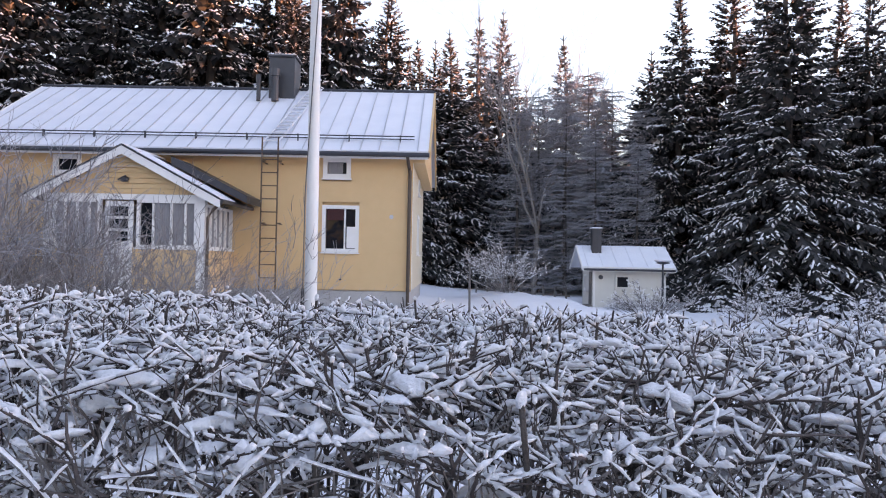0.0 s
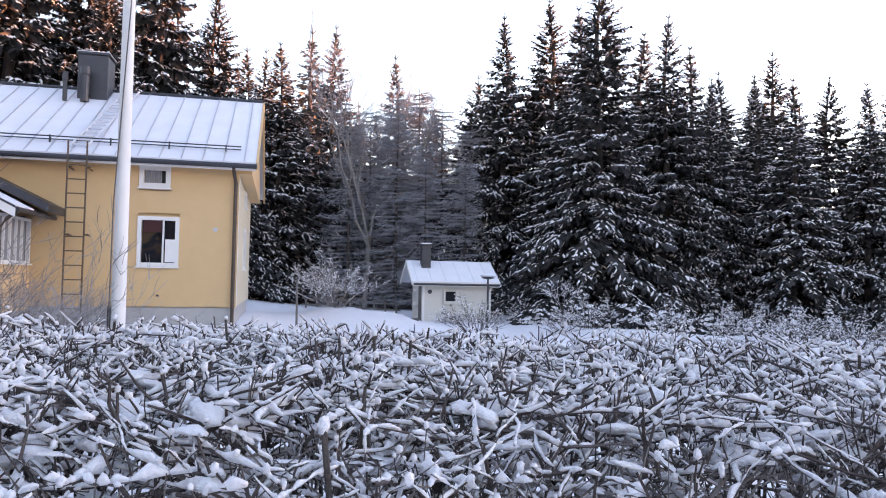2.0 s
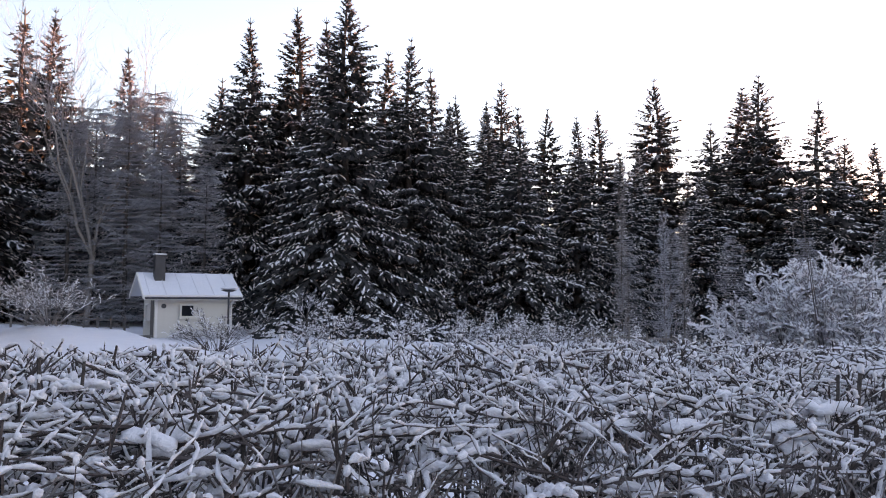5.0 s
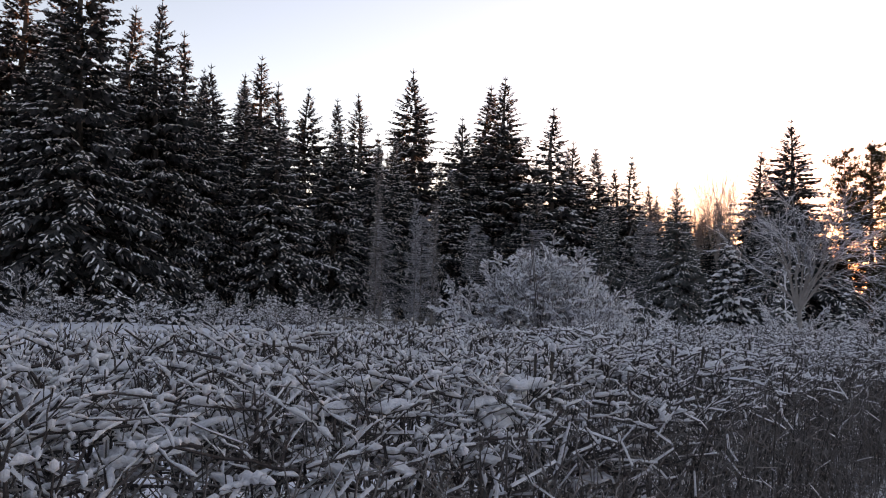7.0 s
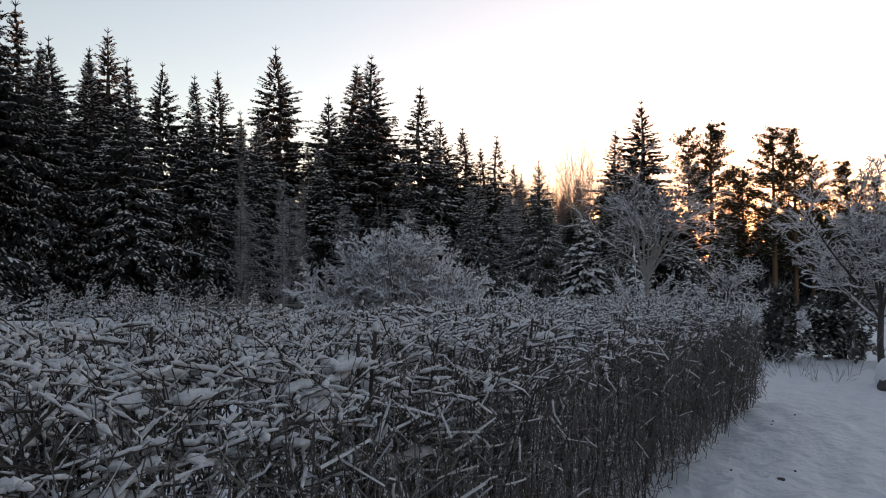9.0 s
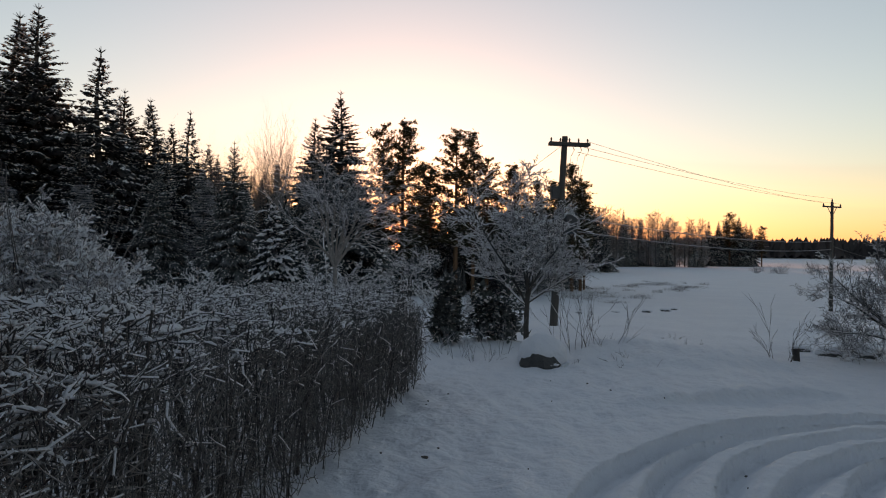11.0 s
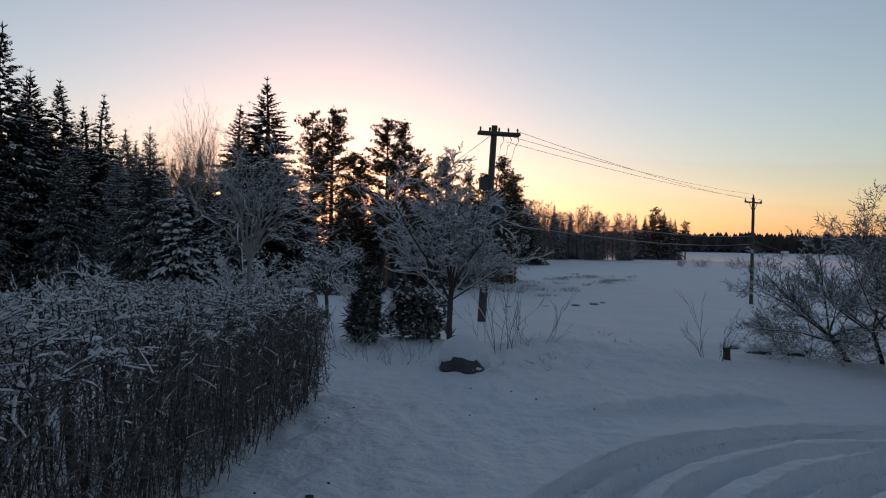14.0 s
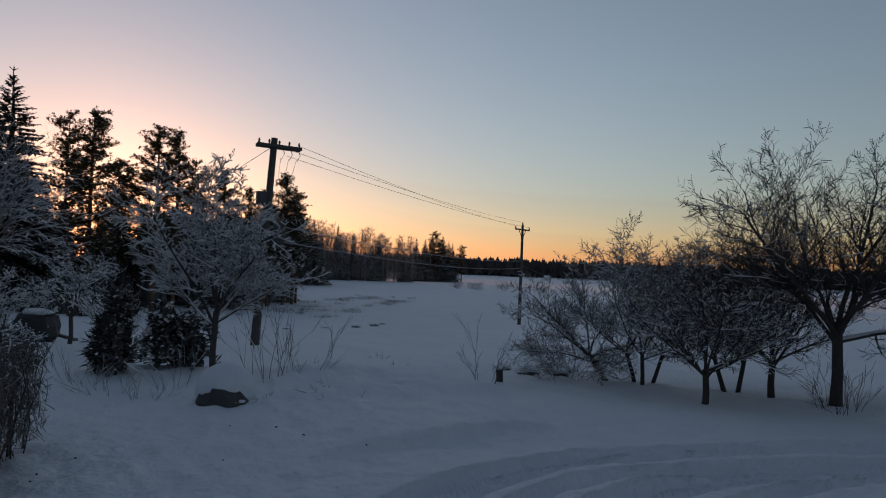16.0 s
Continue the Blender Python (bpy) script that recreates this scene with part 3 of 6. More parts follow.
def spreading_tree(name, seed, label, m, trunk_h, rad, limbs, long, tilts, snow=0.3, stems=1, bark=None, twig=None, group="", up=0.03, wild=0.13, lean=(0.0, 0.0), category="tree", whips=0, thick=0.0045):
    """A fruit tree: short trunk, several scaffold limbs, laterals and twigs."""
    rng = random.Random(seed)
    t = thing(name, label, category, m, group)
    wood, fine, white = Shape(), Shape(), Shape()
    for s in range(whips):
        a = rng.uniform(0, 6.283)
        limb(rng, wood, fine, white, (0.3 * math.cos(a), 0.3 * math.sin(a), trunk_h), (0.35 * math.cos(a), 0.35 * math.sin(a), 1.0), long * rng.uniform(1.3, 1.9), rad * 0.6, 2, 2, 1.0, 0.02, 0.08, thick)
    for s in range(stems):
        b = 6.283 * s / stems + rng.uniform(-0.5, 0.5)
        off = 0.0 if stems == 1 else 0.12
        foot = Vector((off * math.cos(b), off * math.sin(b), -0.15))
        head = Vector((off * 3 * math.cos(b) + lean[0], off * 3 * math.sin(b) + lean[1], trunk_h))
        mid = foot.lerp(head, 0.5) + Vector((rng.uniform(-0.04, 0.04), rng.uniform(-0.04, 0.04), 0))
        wood.tube([tuple(foot), tuple(mid), tuple(head)], [rad * 1.3, rad * 1.05, rad * 0.95], 9, False)
        turn = rng.uniform(0, 6.283)
        for k in range(limbs):
            a = turn + 6.283 * k / limbs + rng.uniform(-0.35, 0.35)
            e = rng.uniform(*tilts) if k else 1.35
            d = (math.cos(a) * math.cos(e) + lean[0] * 0.5, math.sin(a) * math.cos(e) + lean[1] * 0.5, math.sin(e))
            start = head if k < 2 else mid.lerp(head, rng.uniform(0.55, 1.0))
            limb(rng, wood, fine, white, tuple(start), d, long * rng.uniform(0.8, 1.15) * (1.0 if e > 0.8 else 0.85), rad * rng.uniform(0.42, 0.6), 0, 3, snow, up, wild, thick)
    part("limb_frame", wood, bark or BARK_DARK, t, kind="stuff")
    part("twig_mass", fine, twig or BARK_TWIG, t, kind="stuff")
    part("snow_cover", white, TWIG_SNOW, t, kind="stuff")
    return t


def place(x, y, turn=0.0, sxy=1.0, sz=1.0, dz=0.0):
    return Matrix.Translation((x, y, ground_z(x, y) + dz)) @ Matrix.Rotation(turn, 4, "Z") @ Matrix.Diagonal((sxy, sxy, sz, 1))


def stand(kinds, rows, seed, slim=1.0):
    """Trees of one wood: rows of x, y and height; each takes one of the kinds in turn (first tree, its height)."""
    rng = random.Random(seed)
    for n, (x, y, h) in enumerate(rows):
        make, own = kinds[n % len(kinds)]
        s = h / own
        make(place(x, y, rng.uniform(0, 6.28), s * slim * rng.uniform(0.92, 1.25), s))


def kind_of(ob):
    """A tree that is placed first as itself, then as copies."""
    state = [True]

    def make(m):
        if state[0]:
            ob.matrix_basis = m
            state[0] = False
        else:
            copy_thing(ob, m @ Matrix.Diagonal((1 / ob.scale.x, 1 / ob.scale.y, 1 / ob.scale.z, 1)))
    return make


GROUP = "trees of the snowy spruce wood"
SPRUCES = [
    (kind_of(spruce("spruce_tree", 1, 17, 3.5, "tall dark spruce with snow on drooping boughs", NEEDLE, 0.52, group=GROUP, fine=1.3)), 17),
    (kind_of(spruce("spruce_tree", 2, 16, 3.0, "narrow dark spruce dusted with snow", NEEDLE, 0.7, group=GROUP)), 16),
    (kind_of(spruce("spruce_tree", 3, 18, 4.0, "broad snow-laden spruce at the wood's edge", NEEDLE, 0.52, group=GROUP, fine=1.3)), 18),
    (kind_of(spruce("spruce_tree", 4, 15, 2.8, "slim spruce with ragged snowy boughs", NEEDLE, 0.68, 0.9, group=GROUP)), 15),
]
FROSTED = [(kind_of(spruce("spruce_tree", 5, 14, 3.3, "frost-grey spruce in the distant wood", NEEDLE_FROST, 0.4, group=GROUP)), 14)]
PINES = [
    (kind_of(pine("pine_tree", 11, 15, 2.1, "tall pine with reddish trunk against the glow", 0.30, group="pines before the low sun")), 15),
    (kind_of(pine("pine_tree", 12, 14, 1.9, "slender pine with clumped crown", 0.22, group="pines before the low sun")), 14),
]
# behind the house
stand(SPRUCES, [(-23.0, 37.5, 22.1), (-19.1, 35.1, 19.6), (-19.8, 41.5, 25.0), (-16.1, 38.8, 21.0), (-14.1, 40.6, 24.7), (-10.7, 38.5, 23.1), (-8.6, 45.2, 24.0), (-4.3, 41.8, 23.9), (-1.3, 44.0, 18.6), (0.5, 46.0, 15.5), (-26.5, 38.0, 22.4), (-12.3, 46.0, 22.4), (-6.4, 39.0, 17.7)], 21, 1.15)
# between the house and the well house
stand(SPRUCES, [(1.8, 50.0, 16.9), (2.6, 47.0, 16.7), (7.3, 55.5, 21.5), (12.4, 56.7, 20.0), (4.6, 52.0, 14.5), (10.0, 52.0, 13.7), (14.5, 52.0, 14.7)], 22, 1.15)
# the northern wood
stand(SPRUCES, [(15.1, 43.5, 15.1), (15.9, 41.1, 18.3), (19.3, 41.8, 20.1), (19.2, 37.5, 18.0), (17.4, 31.6, 17.4), (22.4, 35.6, 16.4), (22.4, 33.2, 16.6), (27.4, 38.3, 17.2), (26.9, 34.9, 14.6), (32.3, 38.3, 16.1), (33.1, 37.6, 17.5), (27.9, 30.2, 13.2), (35.5, 35.4, 15.8), (33.9, 31.2, 14.1), (40.8, 35.5, 16.8), (43.4, 35.6, 14.5), (45.0, 33.5, 19.7), (24.5, 42.0, 14.8), (30.0, 44.0, 16.1), (37.5, 40.0, 15.0), (31.0, 33.0, 11.9), (38.0, 31.0, 12.4), (25.0, 33.0, 13.5), (29.5, 35.0, 14.5), (36.5, 33.5, 13.0), (41.0, 32.0, 13.5), (21.0, 38.5, 15.0)], 23, 1.25)
# the eastern wood
stand(SPRUCES, [(45.7, 29.2, 15.7), (50.3, 29.4, 19.4), (49.1, 27.4, 19.6), (50.9, 24.0, 17.3), (55.2, 24.2, 15.6), (55.9, 22.5, 15.1), (58.4, 21.8, 13.8), (57.0, 19.8, 14.4), (66.9, 21.6, 13.8), (42.5, 28.0, 11.3), (47.0, 23.5, 10.8), (53.0, 20.0, 10.1), (60.0, 17.0, 10.6), (64.0, 14.5, 11.0), (70.0, 12.0, 11.4), (56.0, 15.0, 8.5), (58.5, 12.5, 8.0), (67.0, 5.5, 8.5), (71.0, 3.0, 7.5), (69.5, 8.0, 9.5)], 24, 1.4)
stand([SPRUCES[2], SPRUCES[0]], [(65.4, 11.4, 15.9), (61.8, 8.6, 17.4), (66.5, 9.0, 13.5)], 28, 1.7)
stand(FROSTED, [(44.6, 12.6, 9.6), (62.0, 11.5, 9.8), (47.5, 18.5, 9.0), (66.0, 8.5, 8.3), (57.5, 10.0, 7.5), (52.5, 14.0, 8.0)], 25)
stand(PINES, [(66.2, 5.2, 15.9), (62.3, 3.2, 15.5), (66.4, -1.5, 15.6), (68.3, -3.2, 15.9), (72.2, -4.8, 13.7), (75.0, -7.8, 13.6), (80.4, 2.0, 14.3), (79.8, -14.7, 14.3), (83.5, -16.8, 11.4), (78.0, -10.5, 12.3), (71.0, 1.0, 12.8), (82.0, -13.0, 12.6), (81.5, -16.0, 12.8), (76.5, -12.5, 10.5)], 26)


def slim_tree(seed, h, label, twig):
    """A thin bare tree of the wood's edge: straight stem, short rising limbs, fine frosted twigs."""
    rng = random.Random(seed)
    t = thing("alder_tree", label, "tree", None, "thin bare trees along the field")
    stem, twigs = Shape(), Shape()
    stem.tube([(0, 0, -0.5), (0.08, 0.05, h * 0.5), (0, 0.05, h)], [0.010 * h, 0.007 * h, 0.015], 5, False)
    z = 0.04 * h
    while z < h * 0.97:
        u = z / h
        for k in range(3):
            a = rng.uniform(0, 6.283)
            long = (0.20 * h * (1 - u) ** 0.6 + 0.3) * rng.uniform(0.5, 1.1)
            ca, sa = math.cos(a), math.sin(a)
            tip = (ca * long * 0.75, sa * long * 0.75, z + long * rng.uniform(0.4, 0.9))
            twigs.tube([(0, 0, z), (ca * long * 0.45, sa * long * 0.45, z + long * 0.25), tip], [0.024, 0.018, 0.010], 3, False)
            for i in range(6):
                q = rng.uniform(0.25, 1.0)
                s = (tip[0] * q, tip[1] * q, z + (tip[2] - z) * q * q)
                b, l = a + rng.uniform(-1.4, 1.4), rng.uniform(0.35, 0.9)
                twigs.tube([s, (s[0] + math.cos(b) * l * 0.6, s[1] + math.sin(b) * l * 0.6, s[2] + l * rng.uniform(-0.2, 0.8))], [0.018, 0.009], 3, False)
        z += rng.uniform(0.2, 0.34)
    part("trunk", stem, BARK_DARK, t)
    part("twig_mass", twigs, twig, t, kind="stuff")
    return t


# dark spruces filling the wood behind the pines
stand([SPRUCES[0], SPRUCES[2]], [(74.9, 18.4, 12.4), (76.6, 16.3, 11.6), (77.7, 13.9, 12.1), (79.4, 12.4, 11.0), (77.7, 10.1, 11.6), (79.8, 8.3, 10.8), (71.1, 5.9, 9.3), (75.7, 1.4, 9.6), (80.5, -0.9, 10.7), (77.5, -3.0, 9.5), (79.9, -5.3, 10.2), (71.9, -7.1, 8.7)], 33, 1.35)
# the spindly edge of the wood along the field
# the second kind's frost colour also stands in for rim light on the twigs
SLIM = [(kind_of(slim_tree(61, 9.0, "thin bare tree, its twigs brown and hazy with frost", PALE_TWIG)), 9.0), (kind_of(slim_tree(62, 8.0, "thin bare frosted tree at the wood's edge, twigs paled for rim light", FROST)), 8.0)]
stand(SLIM, [(29.6, 24.1, 8.0), (30.9, 22.5, 7.0), (34.8, 24.0, 7.5)], 65, 0.42)
rng = random.Random(63)
edge = []
for k in range(60):
    u = (k + rng.random()) / 60
    back = rng.random() ** 1.3 * 9
    x, y = 213.0 + 6.0 * u + 2 * back, -38.0 - 43.0 * u - 0.5 * back
    edge.append((x, y, rng.uniform(11.5, 18.0) * (1.0 if u < 0.8 else 0.85)))
stand(SLIM, edge, 64)
stand([SPRUCES[3], SPRUCES[1], FROSTED[0]], [(217.0, -44.0, 16.8), (219.6, -50.6, 15.6), (219.2, -55.6, 17.2), (219.0, -66.8, 12.5), (219.2, -69.2, 14.4), (220.6, -78.0, 9.0), (221.2, -80.4, 9.8), (226.0, -60.0, 14.4), (230.0, -72.0, 14.0), (224.0, -43.0, 14.6), (228.0, -52.0, 15.2)], 27, 0.9)
stand([SPRUCES[2], SPRUCES[0], PINES[0]], [(243.0, -90.6, 15.5), (242.0, -93.6, 14.5), (244.4, -98.4, 18.5), (245.2, -101.8, 17.0), (246.0, -104.6, 15.0), (245.2, -109.8, 14.0), (247.0, -95.6, 15.5), (250.0, -99.5, 17.5), (252.0, -104.0, 15.5), (249.0, -107.5, 14.5)], 29, 1.3)
stand([SPRUCES[0], SPRUCES[2], PINES[0]], [(84.0, -12.0, 9.5), (86.0, -15.0, 9.8), (140.0, -27.5, 15.0), (155.0, -34.0, 14.5), (85.0, -9.0, 10.0), (147.0, -26.0, 15.5), (164.0, -31.5, 15.5), (172.0, -36.5, 15.0), (186.0, -36.5, 16.0), (166.0, -38.0, 11.0)], 30, 1.2)


def far_trees(name, rows, mat, label, seed, tiers=6, ring=7):
    """A distant wood joined into one object: rows of x, y, height and half-width."""
    rng = random.Random(seed)
    s = Shape()
    for x, y, h, r in rows:
        g = ground_z(x, y)
        for k in range(tiers):
            z0, z1 = g + h * (k * 0.93 / tiers), g + h * min(1.0, (k + 2.0) / tiers)
            w = r * (1 - k / tiers) ** 0.85
            n = len(s.v)
            for j in range(ring * 2):
                a = math.pi * j / ring + rng.uniform(-0.15, 0.15)
                q = w * (rng.uniform(0.8, 1.2) if j % 2 else rng.uniform(0.45, 0.7))
                s.v.append((x + q * math.cos(a), y + q * math.sin(a), z0 + (0 if j % 2 else 0.25 * (z1 - z0)) + rng.uniform(-0.02, 0.02) * h))
            s.v.append((x, y, z1))
            for j in range(ring * 2):
                s.f.append((n + j, n + (j + 1) % (ring * 2), n + ring * 2))
    return single(name, s, mat, label, "trees", kind="stuff")


def belt(az0, az1, d0, d1, count, h0, h1, seed):
    rng = random.Random(seed)
    rows = []
    for k in range(count):
        a, d = radians(rng.uniform(az0, az1)), rng.uniform(d0, d1)
        h = rng.uniform(h0, h1)
        rows.append((d * math.sin(a), d * math.cos(a), h, h * rng.uniform(0.13, 0.22)))
    return rows


BACK = [
    (kind_of(spruce("spruce_tree", 6, 14, 3.0, "dark spruce deep in the wood", NEEDLE, 0.35, 0.55, 0.06, group=GROUP, fine=0.7)), 14),
    (kind_of(spruce("spruce_tree", 7, 13, 2.6, "frost-grey spruce deep in the wood", NEEDLE_FROST, 0.3, 0.55, 0.06, group=GROUP, fine=0.7)), 13),
]
rows3 = lambda rows: [r[:3] for r in rows]
stand(BACK, rows3(belt(-40, 6, 50, 64, 34, 17, 23, 31)), 51)
stand(BACK, rows3(belt(6, 44, 52, 70, 28, 12, 16, 32) + belt(8, 22, 50, 62, 12, 10, 13.5, 45)), 52)
stand(BACK, rows3(belt(44, 66, 66, 88, 30, 13, 17.5, 34)), 53)
stand(BACK, rows3(belt(64, 84, 76, 100, 34, 11.5, 15, 44)), 54)
stand(BACK, rows3(belt(80, 97, 84, 110, 50, 8.8, 10.4, 35)), 55)
stand(BACK, rows3(belt(66, 84, 62, 80, 40, 7.5, 11.5, 46)), 58)
stand(BACK, rows3(belt(97, 107, 236, 262, 20, 10, 15.0, 38)), 56)
YOUNG = [
    (kind_of(spruce("spruce_sapling", 8, 3.0, 0.95, "snowy spruce sapling at the wood's foot", NEEDLE, 0.6, 0.6, 0.03, group="saplings at the wood's foot")), 3.0),
    (kind_of(spruce("spruce_sapling", 9, 2.6, 0.8, "frosted sapling at the wood's foot", NEEDLE_FROST, 0.5, 0.6, 0.03, group="saplings at the wood's foot")), 2.6),
]
stand(YOUNG, rows3(belt(19, 46, 37, 52, 26, 1.2, 3.4, 37) + belt(46, 88, 46, 64, 60, 1.4, 4.6, 39)), 57)
# unseen spruces added west of the yard to cut light from the western sky
stand(BACK, rows3(belt(208, 318, 19, 36, 36, 13, 18, 49)), 59, 1.2)
far_trees("undergrowth", belt(66, 82, 68, 96, 260, 3.0, 6.0, 40) + belt(82, 92, 68, 96, 160, 2.2, 4.2, 47) + belt(92, 98, 74, 96, 110, 3.0, 5.5, 48), NEEDLE, "frosted saplings and brush at the wood's foot", 41, 4, 5)
# back_wood is added to close a gap that let sun onto the field
far_trees("back_wood", belt(91, 100.5, 150, 225, 90, 13, 17, 50), NEEDLE, "dark wood added behind the pines along the field to block the sun", 60, 9, 6)
far_trees("far_wood", [(x, y, h, r * 2.4) for x, y, h, r in belt(100, 200, 700, 1100, 3000, 18, 21, 42)], FAR_WOOD, "distant wood along the far edge of the field", 43, 3, 4)


# ---- the clipped hedge, bare twigs under snow ----
HEDGE_O, HEDGE_A = Vector((0.10, 1.40, 0)), radians(-9.3)
HEDGE_E = Vector((math.cos(HEDGE_A), math.sin(HEDGE_A), 0))
HEDGE_N = Vector((-HEDGE_E.y, HEDGE_E.x, 0))
HEDGE_W = 1.9


def hedge_top(s, q):
    z = 1.56 - 0.029 * max(0.0, s)
    z -= 0.11 * smooth_step(0.22, -0.02, q) + 0.15 * smooth_step(HEDGE_W - 0.3, HEDGE_W, q)
    z += 0.045 * smooth_step(0.5, 1.2, q)
    z += 0.03 * smooth_step(0.5, 3.0, s) - 0.12 * smooth_step(9.0, 9.6, s)
    return z + 0.05 * noise.noise(Vector((s * 1.1, q * 1.3, 4.0))) + 0.02 * noise.noise(Vector((s * 4.0, q * 4.0, 9.0)))


def hedge_point(s, q, z):
    p = HEDGE_O + HEDGE_E * s + HEDGE_N * q
    return (p.x, p.y, z)


def hedge(lo=-2.7, hi=9.5):
    rng = random.Random(77)
    t = thing("hedge", "clipped bare hedge, its tangled twigs laden with snow", "hedge")
    stems, twigs, fine, white, lumps = Shape(), Shape(), Shape(), Shape(), Shape()

    def snow_along(pts, r, fat, near):
        """Snow lying on a twig: broken runs, uneven, heaped at the middle of each run."""
        per = 3 if near else 2
        line = []
        for p, e in zip(pts, pts[1:]):
            for j in range(per):
                f = j / per
                line.append(tuple(p[c] + (e[c] - p[c]) * f for c in range(3)))
        line.append(pts[-1])
        i = 0
        while i < len(line) - 1:
            n = rng.randint(2, 4 if near else 3)
            run = line[i:i + n + 1]
            if len(run) > 1:
                body = fat * rng.uniform(0.6, 1.5)
                k = len(run) - 1
                ws = []
                for m in range(k + 1):
                    hump = 0.05 + 0.95 * math.sin(math.pi * (m + 0.12) / (k + 0.24))
                    ws.append(r * 0.55 + body * hump * rng.uniform(0.5, 1.5))
                jig = r * 0.9
                over = [(p[0] + rng.uniform(-jig, jig), p[1] + rng.uniform(-jig, jig), p[2] + w * 0.75 + r * 0.2) for p, w in zip(run, ws)]
                if near:
                    white.tube(over, ws, 5, True)
                else:
                    white.ridge(over, ws, rng.uniform(0.9, 1.5), True)
            i += n + (1 if rng.random() < 0.45 else 0)

    def pad(p, r, high, ring=11):
        """A ragged cushion of snow bridging several twigs."""
        n = len(lumps.v)
        turn, long = rng.uniform(0, 6.283), rng.uniform(1.0, 2.1)
        ph = [rng.uniform(0, 6.283) for k in range(3)]
        ct, st = math.cos(turn), math.sin(turn)
        sx, sy = rng.uniform(-0.35, 0.35), rng.uniform(-0.35, 0.35)
        rows = ((0.75, -0.45), (1.0, -0.1), (0.82, 0.45), (0.45, 0.85))
        for f, z in rows:
            for j in range(ring):
                b = 6.283 * j / ring
                q = r * f * (1 + 0.30 * math.sin(2 * b + ph[0]) + 0.24 * math.sin(3 * b + ph[1]) + 0.20 * math.sin(5 * b + ph[2]) + rng.uniform(-0.10, 0.10))
                x, y = q * long * math.cos(b), q * math.sin(b)
                x, y = x * ct - y * st, x * st + y * ct
                lumps.v.append((p[0] + x, p[1] + y, p[2] + high * z * rng.uniform(0.8, 1.2) + sx * x + sy * y))
        lumps.v.append((p[0], p[1], p[2] + high))
        for i in range(len(rows) - 1):
            for j in range(ring):
                c, d = n + i * ring + j, n + i * ring + (j + 1) % ring
                lumps.f.append((c, d, d + ring, c + ring))
        last = n + (len(rows) - 1) * ring
        for j in range(ring):
            lumps.f.append((last + j, last + (j + 1) % ring, last + ring))
        lumps.f.append(tuple(n + j for j in range(ring - 1, -1, -1)))

    def run_twig(s, q, z, a, tilt, long, r, n, zig):
        pts = [(s, q, z)]
        for i in range(n):
            b = a + zig * (1 if i % 2 else -1) * rng.uniform(0.3, 1.3)
            e = tilt + rng.gauss(0, 0.10)
            s += math.cos(b) * math.cos(e) * long / n
            q += math.sin(b) * math.cos(e) * long / n
            z += math.sin(e) * long / n
            if z > hedge_top(s, q) + rng.uniform(0.0, 0.06) or q < -0.13 or q > HEDGE_W + 0.1:
                break
            pts.append((s, q, z))
        return pts

    def lay(sq, r, near, heavy):
        """Put one twig in place, with its snow."""
        pts = [hedge_point(*p) for p in sq]
        k = len(pts)
        twigs.tube(pts, [r * (1.0 - 0.4 * i / max(1, k - 1)) for i in range(k)], 4 if r > 0.0036 and near else 3, False)
        s, q, z = sq[-1]
        down = hedge_top(s, q) - z
        rise = abs(pts[-1][2] - pts[0][2])
        run = math.hypot(pts[-1][0] - pts[0][0], pts[-1][1] - pts[0][1]) + 0.001
        chance = 0.86 - 0.60 * smooth_step(0.08, 0.34, down)
        if q < 0.20:
            chance *= 1.0 - 0.92 * smooth_step(0.05, 0.15, down)
        steep = rise / run
        if steep < 1.2 and rng.random() < chance * (1.0 if steep < 0.45 else 0.65):
            snow_along(pts, r, heavy * (0.0068 if steep < 0.2 else 0.0052 if steep < 0.45 else 0.0026), near)
        elif rng.random() < 0.5 and chance > 0.4:
            c = rng.uniform(0.004, 0.009) * (1.0 if near else 0.8)
            lumps.lump((pts[-1][0], pts[-1][1], pts[-1][2] + c * 0.5), c * rng.uniform(0.8, 1.3), c, c * rng.uniform(0.9, 1.7), rng, 0.3, 5, 3)

    # stems from the ground, some of them cut off above the rest and capped with snow
    for k in range(int((hi - lo) * 30)):
        s, q = rng.uniform(lo, hi - 0.05), rng.uniform(0.06, HEDGE_W - 0.12)
        tall = rng.random() < 0.30
        z1 = hedge_top(s, q) + (rng.uniform(0.0, 0.05) if tall else -rng.uniform(0.02, 0.35))
        lean_s, lean_q = rng.uniform(-0.22, 0.22), rng.uniform(-0.2, 0.2)
        pts = []
        for i in range(5):
            u = i / 4
            pts.append(hedge_point(s + lean_s * u + rng.uniform(-0.03, 0.03), min(HEDGE_W + 0.05, max(-0.06, q + lean_q * u + rng.uniform(-0.03, 0.03))), 0.05 + (z1 - 0.05) * u))
        r = rng.uniform(0.006, 0.012)
        stems.tube(pts, [r * 1.1, r, r * 0.9, r * 0.75, r * 0.62], 6, True)
        if tall:
            p = pts[-1]
            lumps.lump((p[0], p[1], p[2] + r * 0.5), r * 1.1, r * 1.0, r * rng.uniform(0.8, 1.9), rng, 0.25, 6, 4)
